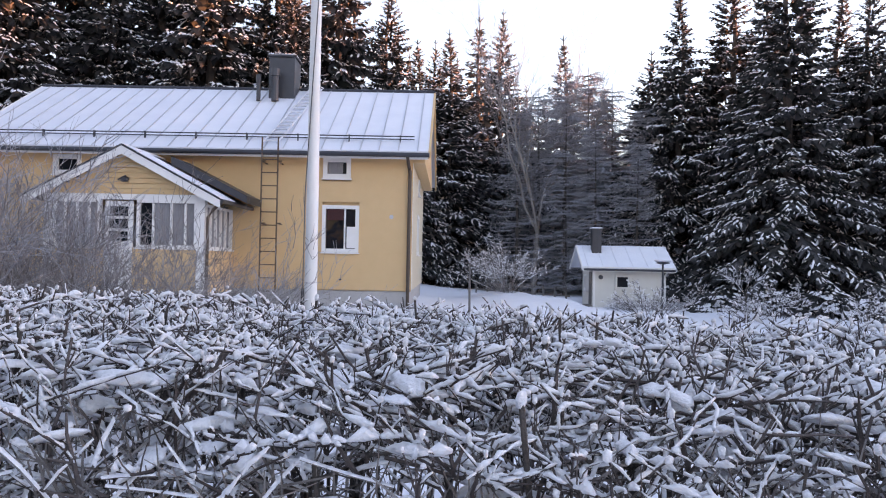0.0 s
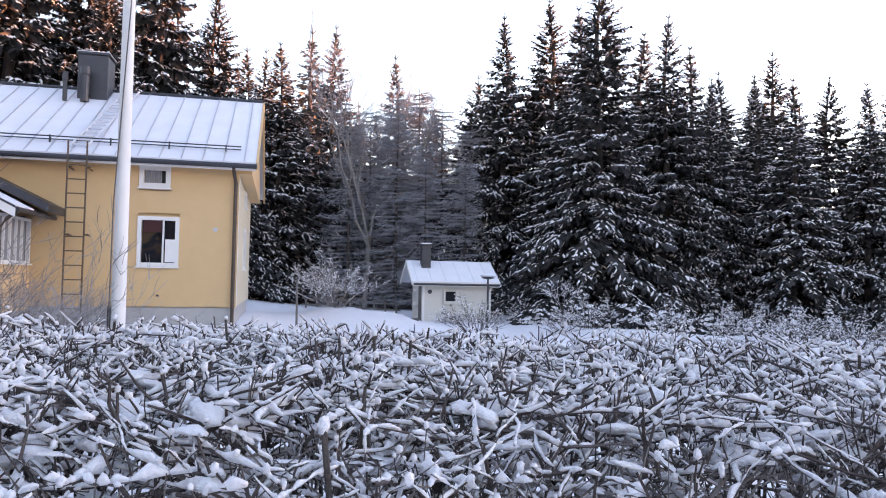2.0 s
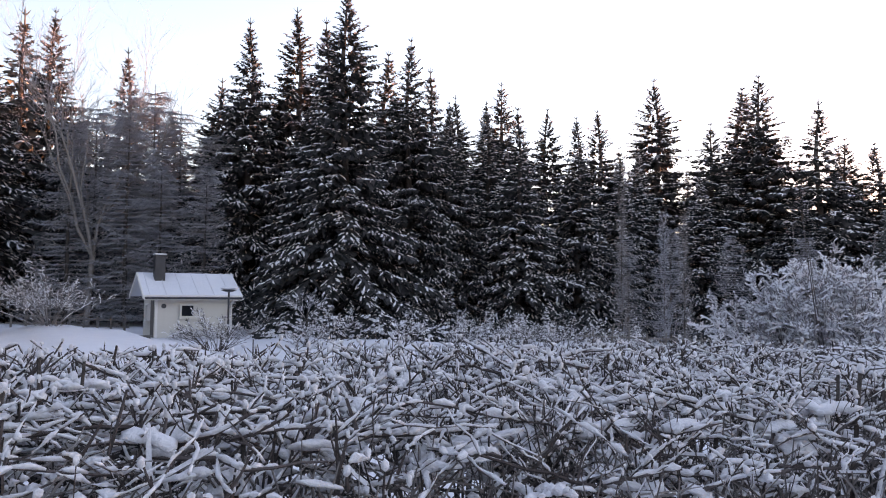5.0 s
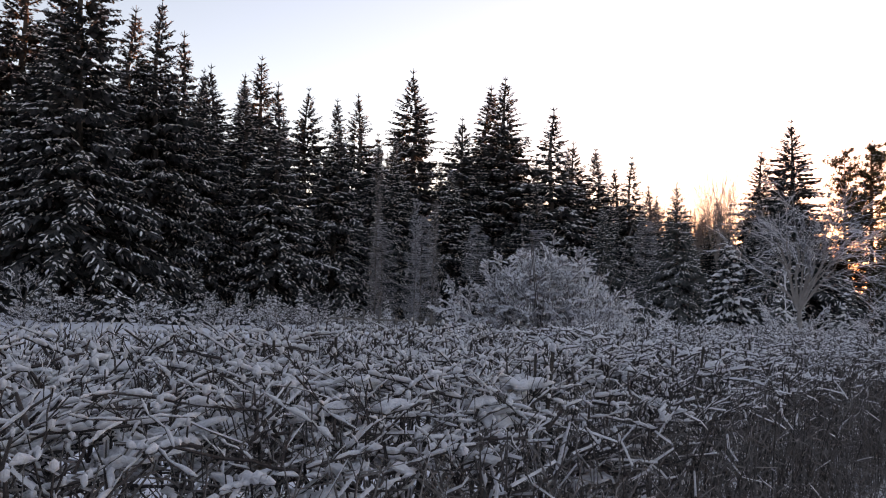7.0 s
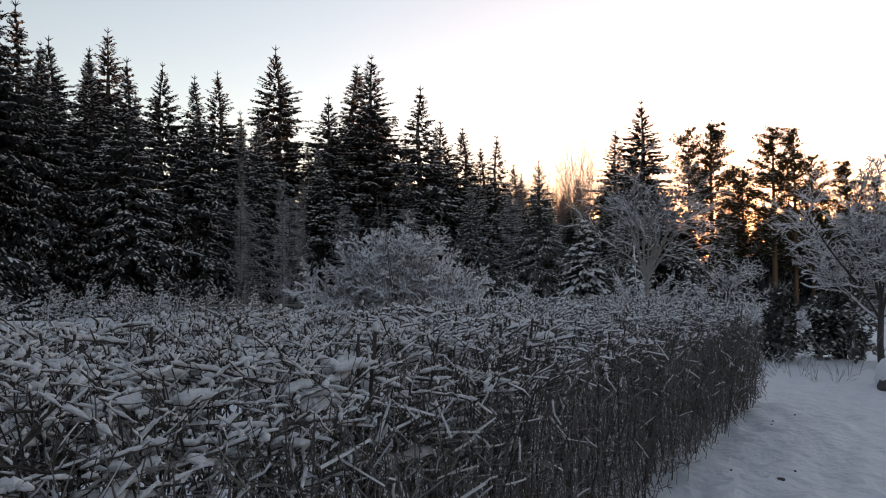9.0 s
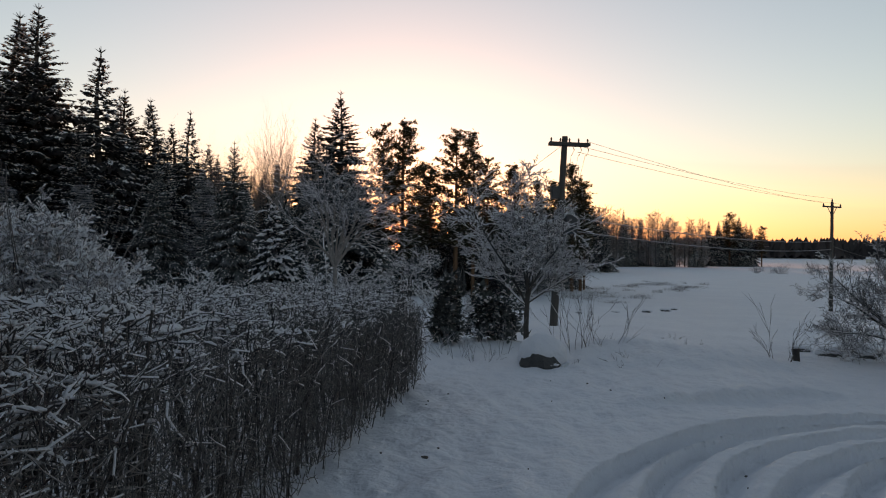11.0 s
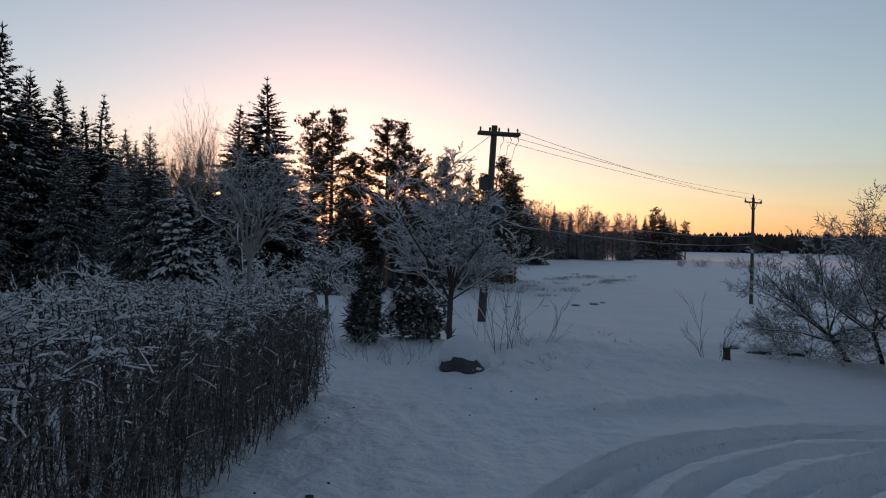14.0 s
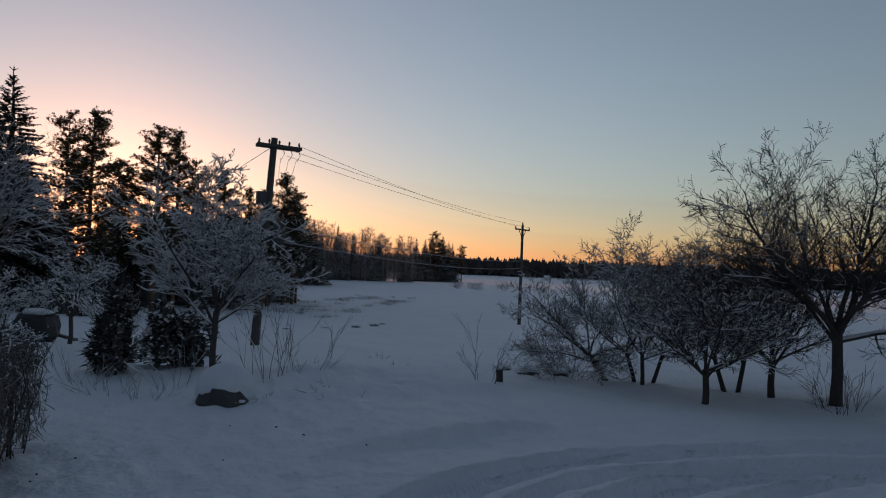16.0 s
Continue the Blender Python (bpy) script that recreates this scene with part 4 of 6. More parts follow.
    # forked boughs under the clipped surface, each with side twigs
    for k in range(int((hi - lo) * HEDGE_W * 215)):
        s, q = lo + (hi - lo) * rng.random() ** 1.15, rng.uniform(-0.06, HEDGE_W + 0.02)
        near = s < 3.4
        grain = 1.0 - 0.42 * smooth_step(2.5, 6.0, s)
        z = hedge_top(s, q) - 0.03 - 0.36 * rng.random() ** 1.3
        a, tilt = rng.uniform(0, 6.283), rng.uniform(-0.05, 0.40) if rng.random() < 0.5 else rng.uniform(0.4, 1.45)
        if q < 0.2 and rng.random() < 0.6:
            a = rng.uniform(3.6, 5.8)
        long, r = rng.uniform(0.16, 0.50) * grain, rng.uniform(0.0030, 0.0068) * (0.4 + 0.6 * grain)
        main = run_twig(s, q, z, a, tilt, long, r, 5 if near else 4, 0.22)
        if len(main) < 2:
            continue
        heavy = rng.uniform(0.55, 1.45) * (1.15 - 0.15 * grain)
        lay(main, r, near, heavy)
        for i in range(1, len(main)):
            for m in range(2 if rng.random() < 0.45 else 1):
                side = run_twig(*main[i], a + rng.choice((-1, 1)) * rng.uniform(0.5, 1.25), tilt * 0.45 + rng.gauss(0.30, 0.45), rng.uniform(0.05, 0.24) * grain, 0, 3, 0.16)
                if len(side) > 1:
                    lay(side, r * rng.uniform(0.45, 0.65), near, heavy * rng.uniform(0.5, 1.1))
    # cushions of snow caught among the twigs
    for k in range(int((hi - lo) * HEDGE_W * 170)):
        s, q = lo + (hi - lo) * rng.random() ** 1.3, rng.uniform(0.0, HEDGE_W - 0.02)
        z = hedge_top(s, q) - 0.045 - rng.random() ** 1.2 * 0.28
        c = rng.uniform(0.012, 0.042) * (1.6 if rng.random() < 0.14 else 1) * (1.0 - 0.40 * smooth_step(2.0, 5.5, s))
        pad(hedge_point(s, q, z), c, c * rng.uniform(0.28, 0.55), 11 if s < 3.5 else 7)
    # the front and end faces: finer twigs, barer and darker, thinning towards the ground
    for k in range(int((hi - lo) * 2700)):
        s = rng.uniform(lo, hi)
        q = rng.uniform(-0.12, 0.28) if rng.random() < 0.8 else rng.uniform(0.28, HEDGE_W)
        if k % 9 == 0:
            s, q = hi + rng.uniform(-0.30, 0.06), rng.uniform(0.0, HEDGE_W - 0.05)
        z = 0.25 + (hedge_top(s, q) - 0.33) * rng.random() ** 0.9
        a = rng.uniform(0, 6.283)
        tilt = rng.gauss(0.65, 0.55)
        long = rng.uniform(0.07, 0.24) * (1.0 - 0.25 * smooth_step(2.5, 5.0, s))
        r = rng.uniform(0.0019, 0.0042)
        es, eq = math.cos(a) * math.cos(tilt), math.sin(a) * math.cos(tilt)
        pts = []
        for i in range(3):
            u = i / 2 - 0.5
            pts.append(hedge_point(s + es * long * u + rng.uniform(-0.015, 0.015), q + eq * long * u * 0.7 + rng.uniform(-0.015, 0.015), z + math.sin(tilt) * long * u))
        fine.tube(pts, [r, r * 0.8, r * 0.5], 3, False)
        if abs(tilt) < 0.9 and rng.random() < (0.34 * smooth_step(0.5, 1.2, z) + 0.06) * (1.0 - 0.75 * smooth_step(1.5, 4.0, s)):
            white.ridge([(p[0], p[1], p[2] + r) for p in pts], [r + 0.003 * rng.uniform(0.3, 1.3) for p in pts], 1.0, True)
    # slender stems of the faces, rising from the ground
    for k in range(int((hi - lo) * 13)):
        s, q = rng.uniform(lo, hi), rng.uniform(-0.02, 0.20)
        if k % 7 == 0:
            s, q = hi + rng.uniform(-0.2, 0.04), rng.uniform(0.0, HEDGE_W)
        z1 = hedge_top(s, q) - rng.uniform(0.02, 0.4)
        sway = rng.gauss(0.0, 0.28)
        pts = [hedge_point(s + sway * u * u + rng.uniform(-0.05, 0.05), q - 0.12 * u * u + rng.uniform(-0.04, 0.04), 0.04 + (z1 - 0.04) * u) for u in (0, 0.3, 0.55, 0.8, 1.0)]
        r = rng.uniform(0.003, 0.007)
        stems.tube(pts, [r, r * 0.95, r * 0.85, r * 0.7, r * 0.5], 5, False)
    part("stem_mass", stems, BARK_DARK, t, "grey-brown upright stems", kind="stuff")
    part("twig_mass", twigs, BARK_TWIG, t, "tangled brown twigs", kind="stuff")
    part("side_twig_mass", fine, SIDE_TWIG, t, "finer frosted side twigs", kind="stuff")
    part("twig_snow", white, TWIG_SNOW, t, "snow lying along the twigs", True, "stuff")
    part("snow_clumping", lumps, TWIG_SNOW, t, "clumps of snow caught in the twigs", True, "stuff")


hedge()


# ---- the yellow house ----
def boards(parent, x0, x1, z0, z1, holes, mat, at, step=0.145, thick=0.022, name="board"):
    """Lap siding laid board by board round the openings; at(x, z, d) gives the place d metres off the wall."""
    z = z0
    while z < z1 - 0.02:
        top = min(z + step, z1)
        spans = [(x0, x1)]
        for hx0, hx1, hz0, hz1 in holes:
            if z < hz1 - 0.03 and top > hz0 + 0.03:
                spans = [q for a, b in spans for q in ((a, min(b, hx0)), (max(a, hx1), b)) if q[1] - q[0] > 0.02]
        for a, b in spans:
            s = Shape()
            low, lip = thick + 0.003, thick - 0.003
            s.v = [at(a, z, 0), at(b, z, 0), at(b, z, low), at(a, z, low), at(a, top, 0), at(b, top, 0), at(b, top, lip), at(a, top, lip)]
            s.f = [(0, 3, 2, 1), (3, 7, 6, 2), (7, 4, 5, 6), (0, 4, 7, 3), (1, 2, 6, 5), (0, 1, 5, 4)]
            part(name, s, mat, parent)
        z = top


def window(parent, x0, x1, z0, z1, at, bars=(), rails=(), frame=0.10, trim=WHITE, curtain=None, name="window", deep=0.10):
    """A framed window in a wall: trim, sash bars, panes and a sill."""
    def bx(a, b, c, d, e, f):
        s = Shape()
        s.v = [at(a, c, e), at(b, c, e), at(b, d, e), at(a, d, e), at(a, c, f), at(b, c, f), at(b, d, f), at(a, d, f)]
        s.f = [(0, 1, 2, 3), (7, 6, 5, 4), (0, 4, 5, 1), (1, 5, 6, 2), (2, 6, 7, 3), (3, 7, 4, 0)]
        return s
    fr = Shape()
    for a, b, c, d in ((x0, x0 + frame, z0, z1), (x1 - frame, x1, z0, z1), (x0 + frame, x1 - frame, z1 - frame, z1), (x0 + frame, x1 - frame, z0, z0 + frame)):
        q = bx(a, b, c, d, -0.06, 0.055)
        n = len(fr.v)
        fr.v += q.v
        fr.f += [tuple(i + n for i in f) for f in q.f]
    w = part(name, fr, trim, parent)
    for b in bars:
        part("sash_bar", bx(b - 0.022, b + 0.022, z0 + frame, z1 - frame, -0.05, 0.03), trim, w)
    for r in rails:
        part("sash_rail", bx(x0 + frame, x1 - frame, r - 0.02, r + 0.02, -0.05, 0.032), trim, w)
    part("window_sill", bx(x0 - 0.03, x1 + 0.03, z0 - 0.04, z0 - 0.003, -0.02, 0.10), trim, w)
    edges = [x0 + frame, *bars, x1 - frame]
    for a, b in zip(edges, edges[1:]):
        part("pane", bx(a + 0.01, b - 0.01, z0 + frame, z1 - frame, -0.045, -0.035), PANE, w)
    if curtain:
        for a, b in curtain:
            s = Shape()
            k = 14
            for i in range(k + 1):
                x = a + (b - a) * i / k
                d = -0.032 + 0.010 * (i % 2)
                s.v += [at(x, z0 + frame, d), at(x, z1 - frame, d)]
            s.f = [(2 * i, 2 * i + 2, 2 * i + 3, 2 * i + 1) for i in range(k)]
            part("curtain", s, CURTAIN, w, "pale curtain just before the pane, in the panes' grey")
    return w


def slab(x0, x1, ya, za, yb, zb, t):
    """A sloping slab from (ya, za) to (yb, zb), t thick under its top."""
    s = Shape()
    s.v = [(x0, ya, za), (x1, ya, za), (x1, yb, zb), (x0, yb, zb), (x0, ya, za - t), (x1, ya, za - t), (x1, yb, zb - t), (x0, yb, zb - t)]
    s.f = [(0, 1, 2, 3), (7, 6, 5, 4), (0, 4, 5, 1), (1, 5, 6, 2), (2, 6, 7, 3), (3, 7, 4, 0)]
    return s


def house():
    W, D, EAVE, RIDGE, MID = 12.35, 8.0, 4.86, 7.50, 4.0
    h = thing("house", "yellow wooden house with a snow-dusted metal roof and a glazed porch", "house", pose(0.12, 20.0, 0, 0, 0, -3.5))
    front = lambda x, z, d: (x, -d, z)
    right = lambda y, z, d: (d, y, z)
    part("plinth", Shape().box(-W + 0.03, -0.03, 0.03, D - 0.03, -0.6, 0.93), CONCRETE, h, "bare concrete plinth")
    core = Shape().prism([(0.06, 0.93), (D - 0.06, 0.93), (D - 0.06, EAVE - 0.05), (MID, RIDGE - 0.22), (0.06, EAVE - 0.05)], 0, 1)
    core.v = [(-W + 0.06 if y < 0.5 else -0.06, x, z) for x, y, z in core.v]
    part("wall_core", core, YELLOW, h)
    holes = [(-2.50, -1.46, 2.0, 3.32), (-2.50, -1.72, 4.08, 4.66), (-10.15, -9.35, 4.06, 4.62)]
    boards(h, -W, 0.0, 0.95, 4.74, holes, YELLOW, front)
    ghol = [(3.2, 4.3, 2.0, 3.3), (3.5, 4.3, 4.0, 4.5)]
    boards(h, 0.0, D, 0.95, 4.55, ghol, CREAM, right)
    # windows
    w = window(h, -2.50, -1.46, 2.0, 3.32, front, bars=(-1.86,))
    s = Shape().box(-1.80, -1.55, -0.05, -0.02, 2.12, 2.72)
    part("blind", s, WHITE, w, "white lower casement panel")
    part("curtain", Shape().box(-2.36, -1.88, -0.034, -0.031, 2.9, 3.22), DRAPE, w, "dark red curtain")
    window(h, -2.50, -1.72, 4.08, 4.66, front, frame=0.12, curtain=[(-2.37, -1.95)])
    window(h, -10.15, -9.35, 4.06, 4.62, front, frame=0.12)
    window(h, 3.2, 4.3, 2.0, 3.3, right, bars=(3.75,))
    window(h, 3.5, 4.3, 4.0, 4.5, right)
    # projecting upper gable of upright boards
    y = 0.02
    while y < D - 0.05:
        y1 = min(y + 0.16, D - 0.02)
        zz = lambda q: EAVE - 0.06 + (RIDGE - EAVE) * (1 - abs(q - MID) / MID) - 0.10
        s = Shape()
        s.v = [(-0.05, y, 4.56), (0.36, y, 4.56), (0.36, y1 - 0.012, 4.56), (-0.05, y1 - 0.012, 4.56), (-0.05, y, zz(y)), (0.36, y, zz(y)), (0.36, y1 - 0.012, zz(y1)), (-0.05, y1 - 0.012, zz(y1))]
        s.f = [(3, 2, 1, 0), (4, 5, 6, 7), (0, 1, 5, 4), (1, 2, 6, 5), (2, 3, 7, 6), (3, 0, 4, 7)]
        part("gable_board", s, YELLOW, h)
        y = y1
    # corner boards
    part("corner_board", Shape().box(-0.11, 0.035, -0.04, -0.005, 0.93, 4.74), YELLOW, h)
    part("corner_board", Shape().box(0.005, 0.04, -0.035, 0.11, 0.93, 4.55), WHITE, h, "white corner board")
    # roof
    roof = part("roof", slab(-W - 0.5, 0.5, -0.52, EAVE - 0.05, MID, RIDGE, 0.06), ROOF_SNOW, h, "metal roof white with rime and thin snow")
    part("roof_slope", slab(-W - 0.5, 0.5, D + 0.5, EAVE - 0.05, MID, RIDGE, 0.06), ROOF_SNOW, roof)
    sl = (RIDGE - EAVE + 0.05) / (MID + 0.52)
    x = -W - 0.2
    while x < 0.5:
        s = slab(x - 0.012, x + 0.012, -0.50, EAVE - 0.05 + 0.02 * sl + 0.028, MID - 0.05, RIDGE - 0.05 * sl + 0.028, 0.027)
        part("roof_seam", s, GALV, roof, "standing seam")
        x += 0.53
    part("ridge_cap", Shape().tube([(-W - 0.52, MID, RIDGE + 0.02), (0.52, MID, RIDGE + 0.02)], [0.06, 0.06], 8), DARK_METAL, roof, "dark ridge flashing")
    for side in (-1, 1):
        xx = 0.5 if side > 0 else -W - 0.5
        for ya in (-0.54, D + 0.54):
            part("bargeboard", slab(xx - 0.03, xx + 0.03, ya, EAVE - 0.045, MID, RIDGE + 0.015, 0.20), WHITE if side < 0 else YELLOW, roof, "painted bargeboard")
    part("fascia", Shape().box(-W - 0.47, 0.47, -0.50, -0.46, EAVE - 0.27, EAVE - 0.12), WHITE, roof)
    part("soffit", Shape().box(-W - 0.45, 0.45, -0.46, 0.0, EAVE - 0.20, EAVE - 0.17), YELLOW, roof)
    part("gutter", Shape().tube([(-W - 0.5, -0.58, EAVE - 0.16), (0.5, -0.58, EAVE - 0.16)], [0.065, 0.065], 8), DARK_METAL, roof, "dark gutter along the eave")
    on_roof = lambda yy: EAVE - 0.05 + sl * (yy + 0.52)
    guard = part("snow_guard", Shape().tube([(-W - 0.2, 0.05, on_roof(0.05) + 0.16), (0.05, 0.05, on_roof(0.05) + 0.16)], [0.018, 0.018], 6).tube([(-W - 0.2, 0.05, on_roof(0.05) + 0.08), (0.05, 0.05, on_roof(0.05) + 0.08)], [0.016, 0.016], 6), DARK_METAL, roof, "snow guard rail")
    for k in range(9):
        x = -0.35 - k * 1.45
        part("bracket", Shape().box(x - 0.015, x + 0.015, 0.02, 0.10, on_roof(0.02), on_roof(0.05) + 0.19), DARK_METAL, guard)
    # chimney and vents
    ch = part("chimney", Shape().box(-4.95, -4.10, 3.25, 4.15, 6.9, 8.42, c=0.015), DARK_METAL, roof, "chimney clad in blue-grey sheet metal")
    part("chimney_cap", Shape().box(-5.0, -4.05, 3.20, 4.20, 8.42, 8.50, c=0.02), DARK_METAL, ch)
    part("snow_cap", Shape().box(-4.98, -4.07, 3.22, 4.18, 8.50, 8.53, c=0.012), SNOW, ch)
    for x, r, z0, z1 in ((-4.66, 0.15, 6.9, 7.95), (-5.20, 0.085, 6.9, 7.75)):
        v = part("vent_pipe", Shape().tube([(x, 2.95, z0), (x, 2.95, z1 - 0.25), (x, 2.95, z1 - 0.24), (x, 2.95, z1)], [r * 0.8, r * 0.8, r, r], 12), DARK_METAL, roof)
    # ladders
    lad = part("roof_ladder", Shape(), RIMED_STEEL, roof, "snowy steel ladder on the roof")
    lad.data = Shape().tube([(-4.14, -0.35, on_roof(-0.35) + 0.09), (-3.72, MID - 0.1, RIDGE + 0.03)], [0.03, 0.03], 6).tube([(-3.74, -0.35, on_roof(-0.35) + 0.09), (-3.32, MID - 0.1, RIDGE + 0.03)], [0.03, 0.03], 6).mesh("roof_ladder", RIMED_STEEL)
    yy = -0.2
    while yy < MID - 0.2:
        x = -4.14 + 0.42 * (yy + 0.35) / (MID + 0.25)
        part("rung", Shape().tube([(x, yy, on_roof(yy) + 0.09), (x + 0.40, yy, on_roof(yy) + 0.09)], [0.026, 0.026], 6), RIMED_STEEL, lad)
        yy += 0.26
    wl = part("wall_ladder", Shape().tube([(-4.08, -0.62, 0.75), (-4.08, -0.62, EAVE + 0.25)], [0.022, 0.022], 6).tube([(-3.64, -0.62, 0.75), (-3.64, -0.62, EAVE + 0.25)], [0.022, 0.022], 6), RUST, h, "rust-brown steel ladder fixed to the wall")
    z = 0.9
    while z < EAVE:
        part("rung", Shape().tube([(-4.08, -0.62, z), (-3.64, -0.62, z)], [0.016, 0.016], 6), RUST, wl)
        z += 0.36
    for z in (2.75, 4.45):
        for x in (-4.08, -3.64):
            part("bracket", Shape().tube([(x, 0.0, z), (x, -0.62, z), (x + 0.12, -0.66, z)], [0.02, 0.02, 0.02], 5), RUST, wl)
    # downpipe
    part("downpipe", Shape().tube([(-0.10, -0.56, EAVE - 0.18), (-0.08, -0.30, EAVE - 0.40), (-0.05, -0.10, EAVE - 0.55), (-0.05, -0.10, 0.35)], [0.05] * 4, 8), BROWN_METAL, h, "brown downpipe at the corner")
    part("wall_vent", Shape().tube([(-0.55, -0.04, 3.02), (-0.55, 0.01, 3.02)], [0.06, 0.06], 12), GALV, h)
    part("tap", Shape().tube([(-1.95, -0.09, 1.24), (-1.95, 0.0, 1.24)], [0.03, 0.03], 8), DARK_METAL, h)
    # porch
    p0, p1, pf = -8.85, -5.05, -2.45
    pr = part("porch", Shape().box(p0 + 0.05, p1 - 0.05, pf + 0.06, -0.03, -0.6, 0.85), CONCRETE, h, "glazed porch with a gabled roof")
    pfront = lambda x, z, d: (x, pf - d, z)
    pright = lambda y, z, d: (p1 + d, y, z)
    pleft = lambda y, z, d: (p0 - d, y, z)
    for at, a, b in ((pfront, p0, p1), (pright, pf, 0.0), (pleft, pf, 0.0)):
        boards(pr, a, b, 0.85, 2.0, [(-7.45, -6.75, 0.0, 3.3)] if at is pfront else [], YELLOW, at, 0.13)
    part("back_lining", Shape().box(p0 + 0.1, p1 - 0.1, -0.10, -0.06, 0.86, 3.2), ROOM, pr)
    for x in (p0, p1):
        part("corner_post", Shape().box(x - 0.10, x + 0.10, pf - 0.07, pf + 0.12, 0.85, 3.30, c=0.008), WHITE, pr, "white corner post")
    part("lintel", Shape().box(p0 + 0.10, p1 - 0.10, pf - 0.045, pf + 0.08, 3.18, 3.32), WHITE, pr)
    window(pr, p0 + 0.10, -7.55, 2.0, 3.18, pfront, bars=(-8.45, -8.15, -7.85), frame=0.07, curtain=[(p0 + 0.18, -8.475), (-8.425, -8.175), (-8.125, -7.875), (-7.825, -7.63)])
    window(pr, -6.65, p1 - 0.10, 2.0, 3.18, pfront, bars=(-6.25, -5.80, -5.45), frame=0.07, curtain=[(-6.225, -5.825), (-5.775, -5.475), (-5.425, -5.23)])
    window(pr, pf + 0.15, -0.12, 2.0, 3.12, pright, bars=(pf + 0.65, pf + 1.05, pf + 1.45, pf + 1.85), frame=0.06, curtain=[(pf + 0.25, -0.25)])
    window(pr, pf + 0.15, -0.12, 2.0, 3.12, pleft, bars=(pf + 0.85, pf + 1.55), frame=0.06)
    door = part("door", Shape().box(-7.45, -6.75, pf - 0.02, pf + 0.03, 0.9, 3.14, c=0.006), WHITE, pr, "white panelled porch door with a glazed upper half")
    for k in range(3):
        z = 2.15 + 0.31 * k
        part("door_pane", Shape().box(-7.33, -6.87, pf - 0.032, pf - 0.021, z, z + 0.24), PANE, door)
    part("door_handle", Shape().tube([(-6.84, pf - 0.02, 1.9), (-6.84, pf - 0.09, 1.9), (-6.95, pf - 0.09, 1.9)], [0.012] * 3, 6), GALV, door)
    pm, pz, pe = (p0 + p1) / 2, 4.50, 3.22
    g = Shape().prism([(p0 + 0.02, 3.32), (p1 - 0.02, 3.32), (pm, pz - 0.12)], pf + 0.02, pf + 0.12)
    part("porch_gable", g, YELLOW, pr)
    z = 3.33
    while z < pz - 0.2:
        half = (p1 - p0) / 2 * (pz - 0.14 - z) / (pz - 0.14 - 3.32)
        part("board", Shape().box(pm - half, pm + half, pf - 0.012, pf + 0.02, z, z + 0.118), YELLOW, pr)
        z += 0.13
    cross = lambda xa, za, xb, zb, ya, yb, t: [(xa, ya, za), (xb, ya, zb), (xb, yb, zb), (xa, yb, za), (xa, ya, za - t), (xb, ya, zb - t), (xb, yb, zb - t), (xa, yb, za - t)]
    faces = [(3, 2, 1, 0), (4, 5, 6, 7), (1, 5, 4, 0), (2, 6, 5, 1), (3, 7, 6, 2), (0, 4, 7, 3)]

    def sheet(name, mat, label, *a):
        s = Shape()
        s.v, s.f = cross(*a), faces
        return part(name, s, mat, prf if name != "porch_roof" else pr, label)
    over, fy = 0.52, pf - 0.28
    drop = (pz - pe) / (p1 + over - pm)
    prf = sheet("porch_roof", DARK_METAL, "dark sheet-metal porch roof, partly snowed over", pm, pz, p1 + over, pe, fy, 0.0, 0.07)
    sheet("roof_slope", DARK_METAL, "", pm, pz, p0 - over, pe, fy, 0.0, 0.07)
    sheet("snow_cover", SNOW, "thin snow on the porch roof", pm, pz + 0.05, p0 - over, pe + 0.05, fy + 0.02, -0.02, 0.046)
    sheet("snow_cover", SNOW, "thin snow on the porch roof", pm + 0.05, pz + 0.02, p1 + over, pe + 0.05, fy + 0.02, fy + 1.25, 0.046)
    sheet("upper_roof", DARK_METAL, "bare dark upper sheet of the porch roof", pm + 0.70, pz - 0.08, p1 + over + 0.30, pe + 0.20, fy + 1.3, -0.1, 0.20)
    for x, e in ((p1 + over + 0.02, 1), (p0 - over - 0.02, -1)):
        sheet("bargeboard", WHITE, "white bargeboard", pm, pz - 0.02, x, pe - 0.03, fy - 0.035, fy - 0.005, 0.20)
        sheet("flashing", DARK_METAL, "", pm, pz + 0.03, x, pe + 0.02, fy - 0.04, fy + 0.01, 0.05)
    part("porch_gutter", Shape().tube([(p1 + over + 0.05, fy, pe - 0.05), (p1 + over + 0.05, 0.0, pe - 0.05)], [0.055, 0.055], 8), DARK_METAL, pr)
    part("porch_downpipe", Shape().tube([(p1 + over + 0.03, fy + 0.1, pe - 0.08), (p1 + 0.30, pf - 0.05, pe - 0.25), (p1 + 0.17, pf - 0.05, pe - 0.45), (p1 + 0.17, pf - 0.05, 0.4)], [0.042] * 4, 8), BROWN_METAL, pr)
    lamp = part("porch_lamp", Shape().box(pm - 0.09, pm + 0.09, pf - 0.16, pf - 0.02, 3.62, 3.74, c=0.03), DARK_METAL, pr, "dark lamp under the gable")
    part("lamp_arm", Shape().tube([(pm, pf - 0.02, 3.78), (pm - 0.16, pf - 0.10, 3.66)], [0.02, 0.02], 6), DARK_METAL, lamp)
    part("porch_step", Shape().box(-7.6, -6.6, pf - 0.7, pf - 0.03, 0.0, 0.55, c=0.01), CONCRETE, pr)


house()


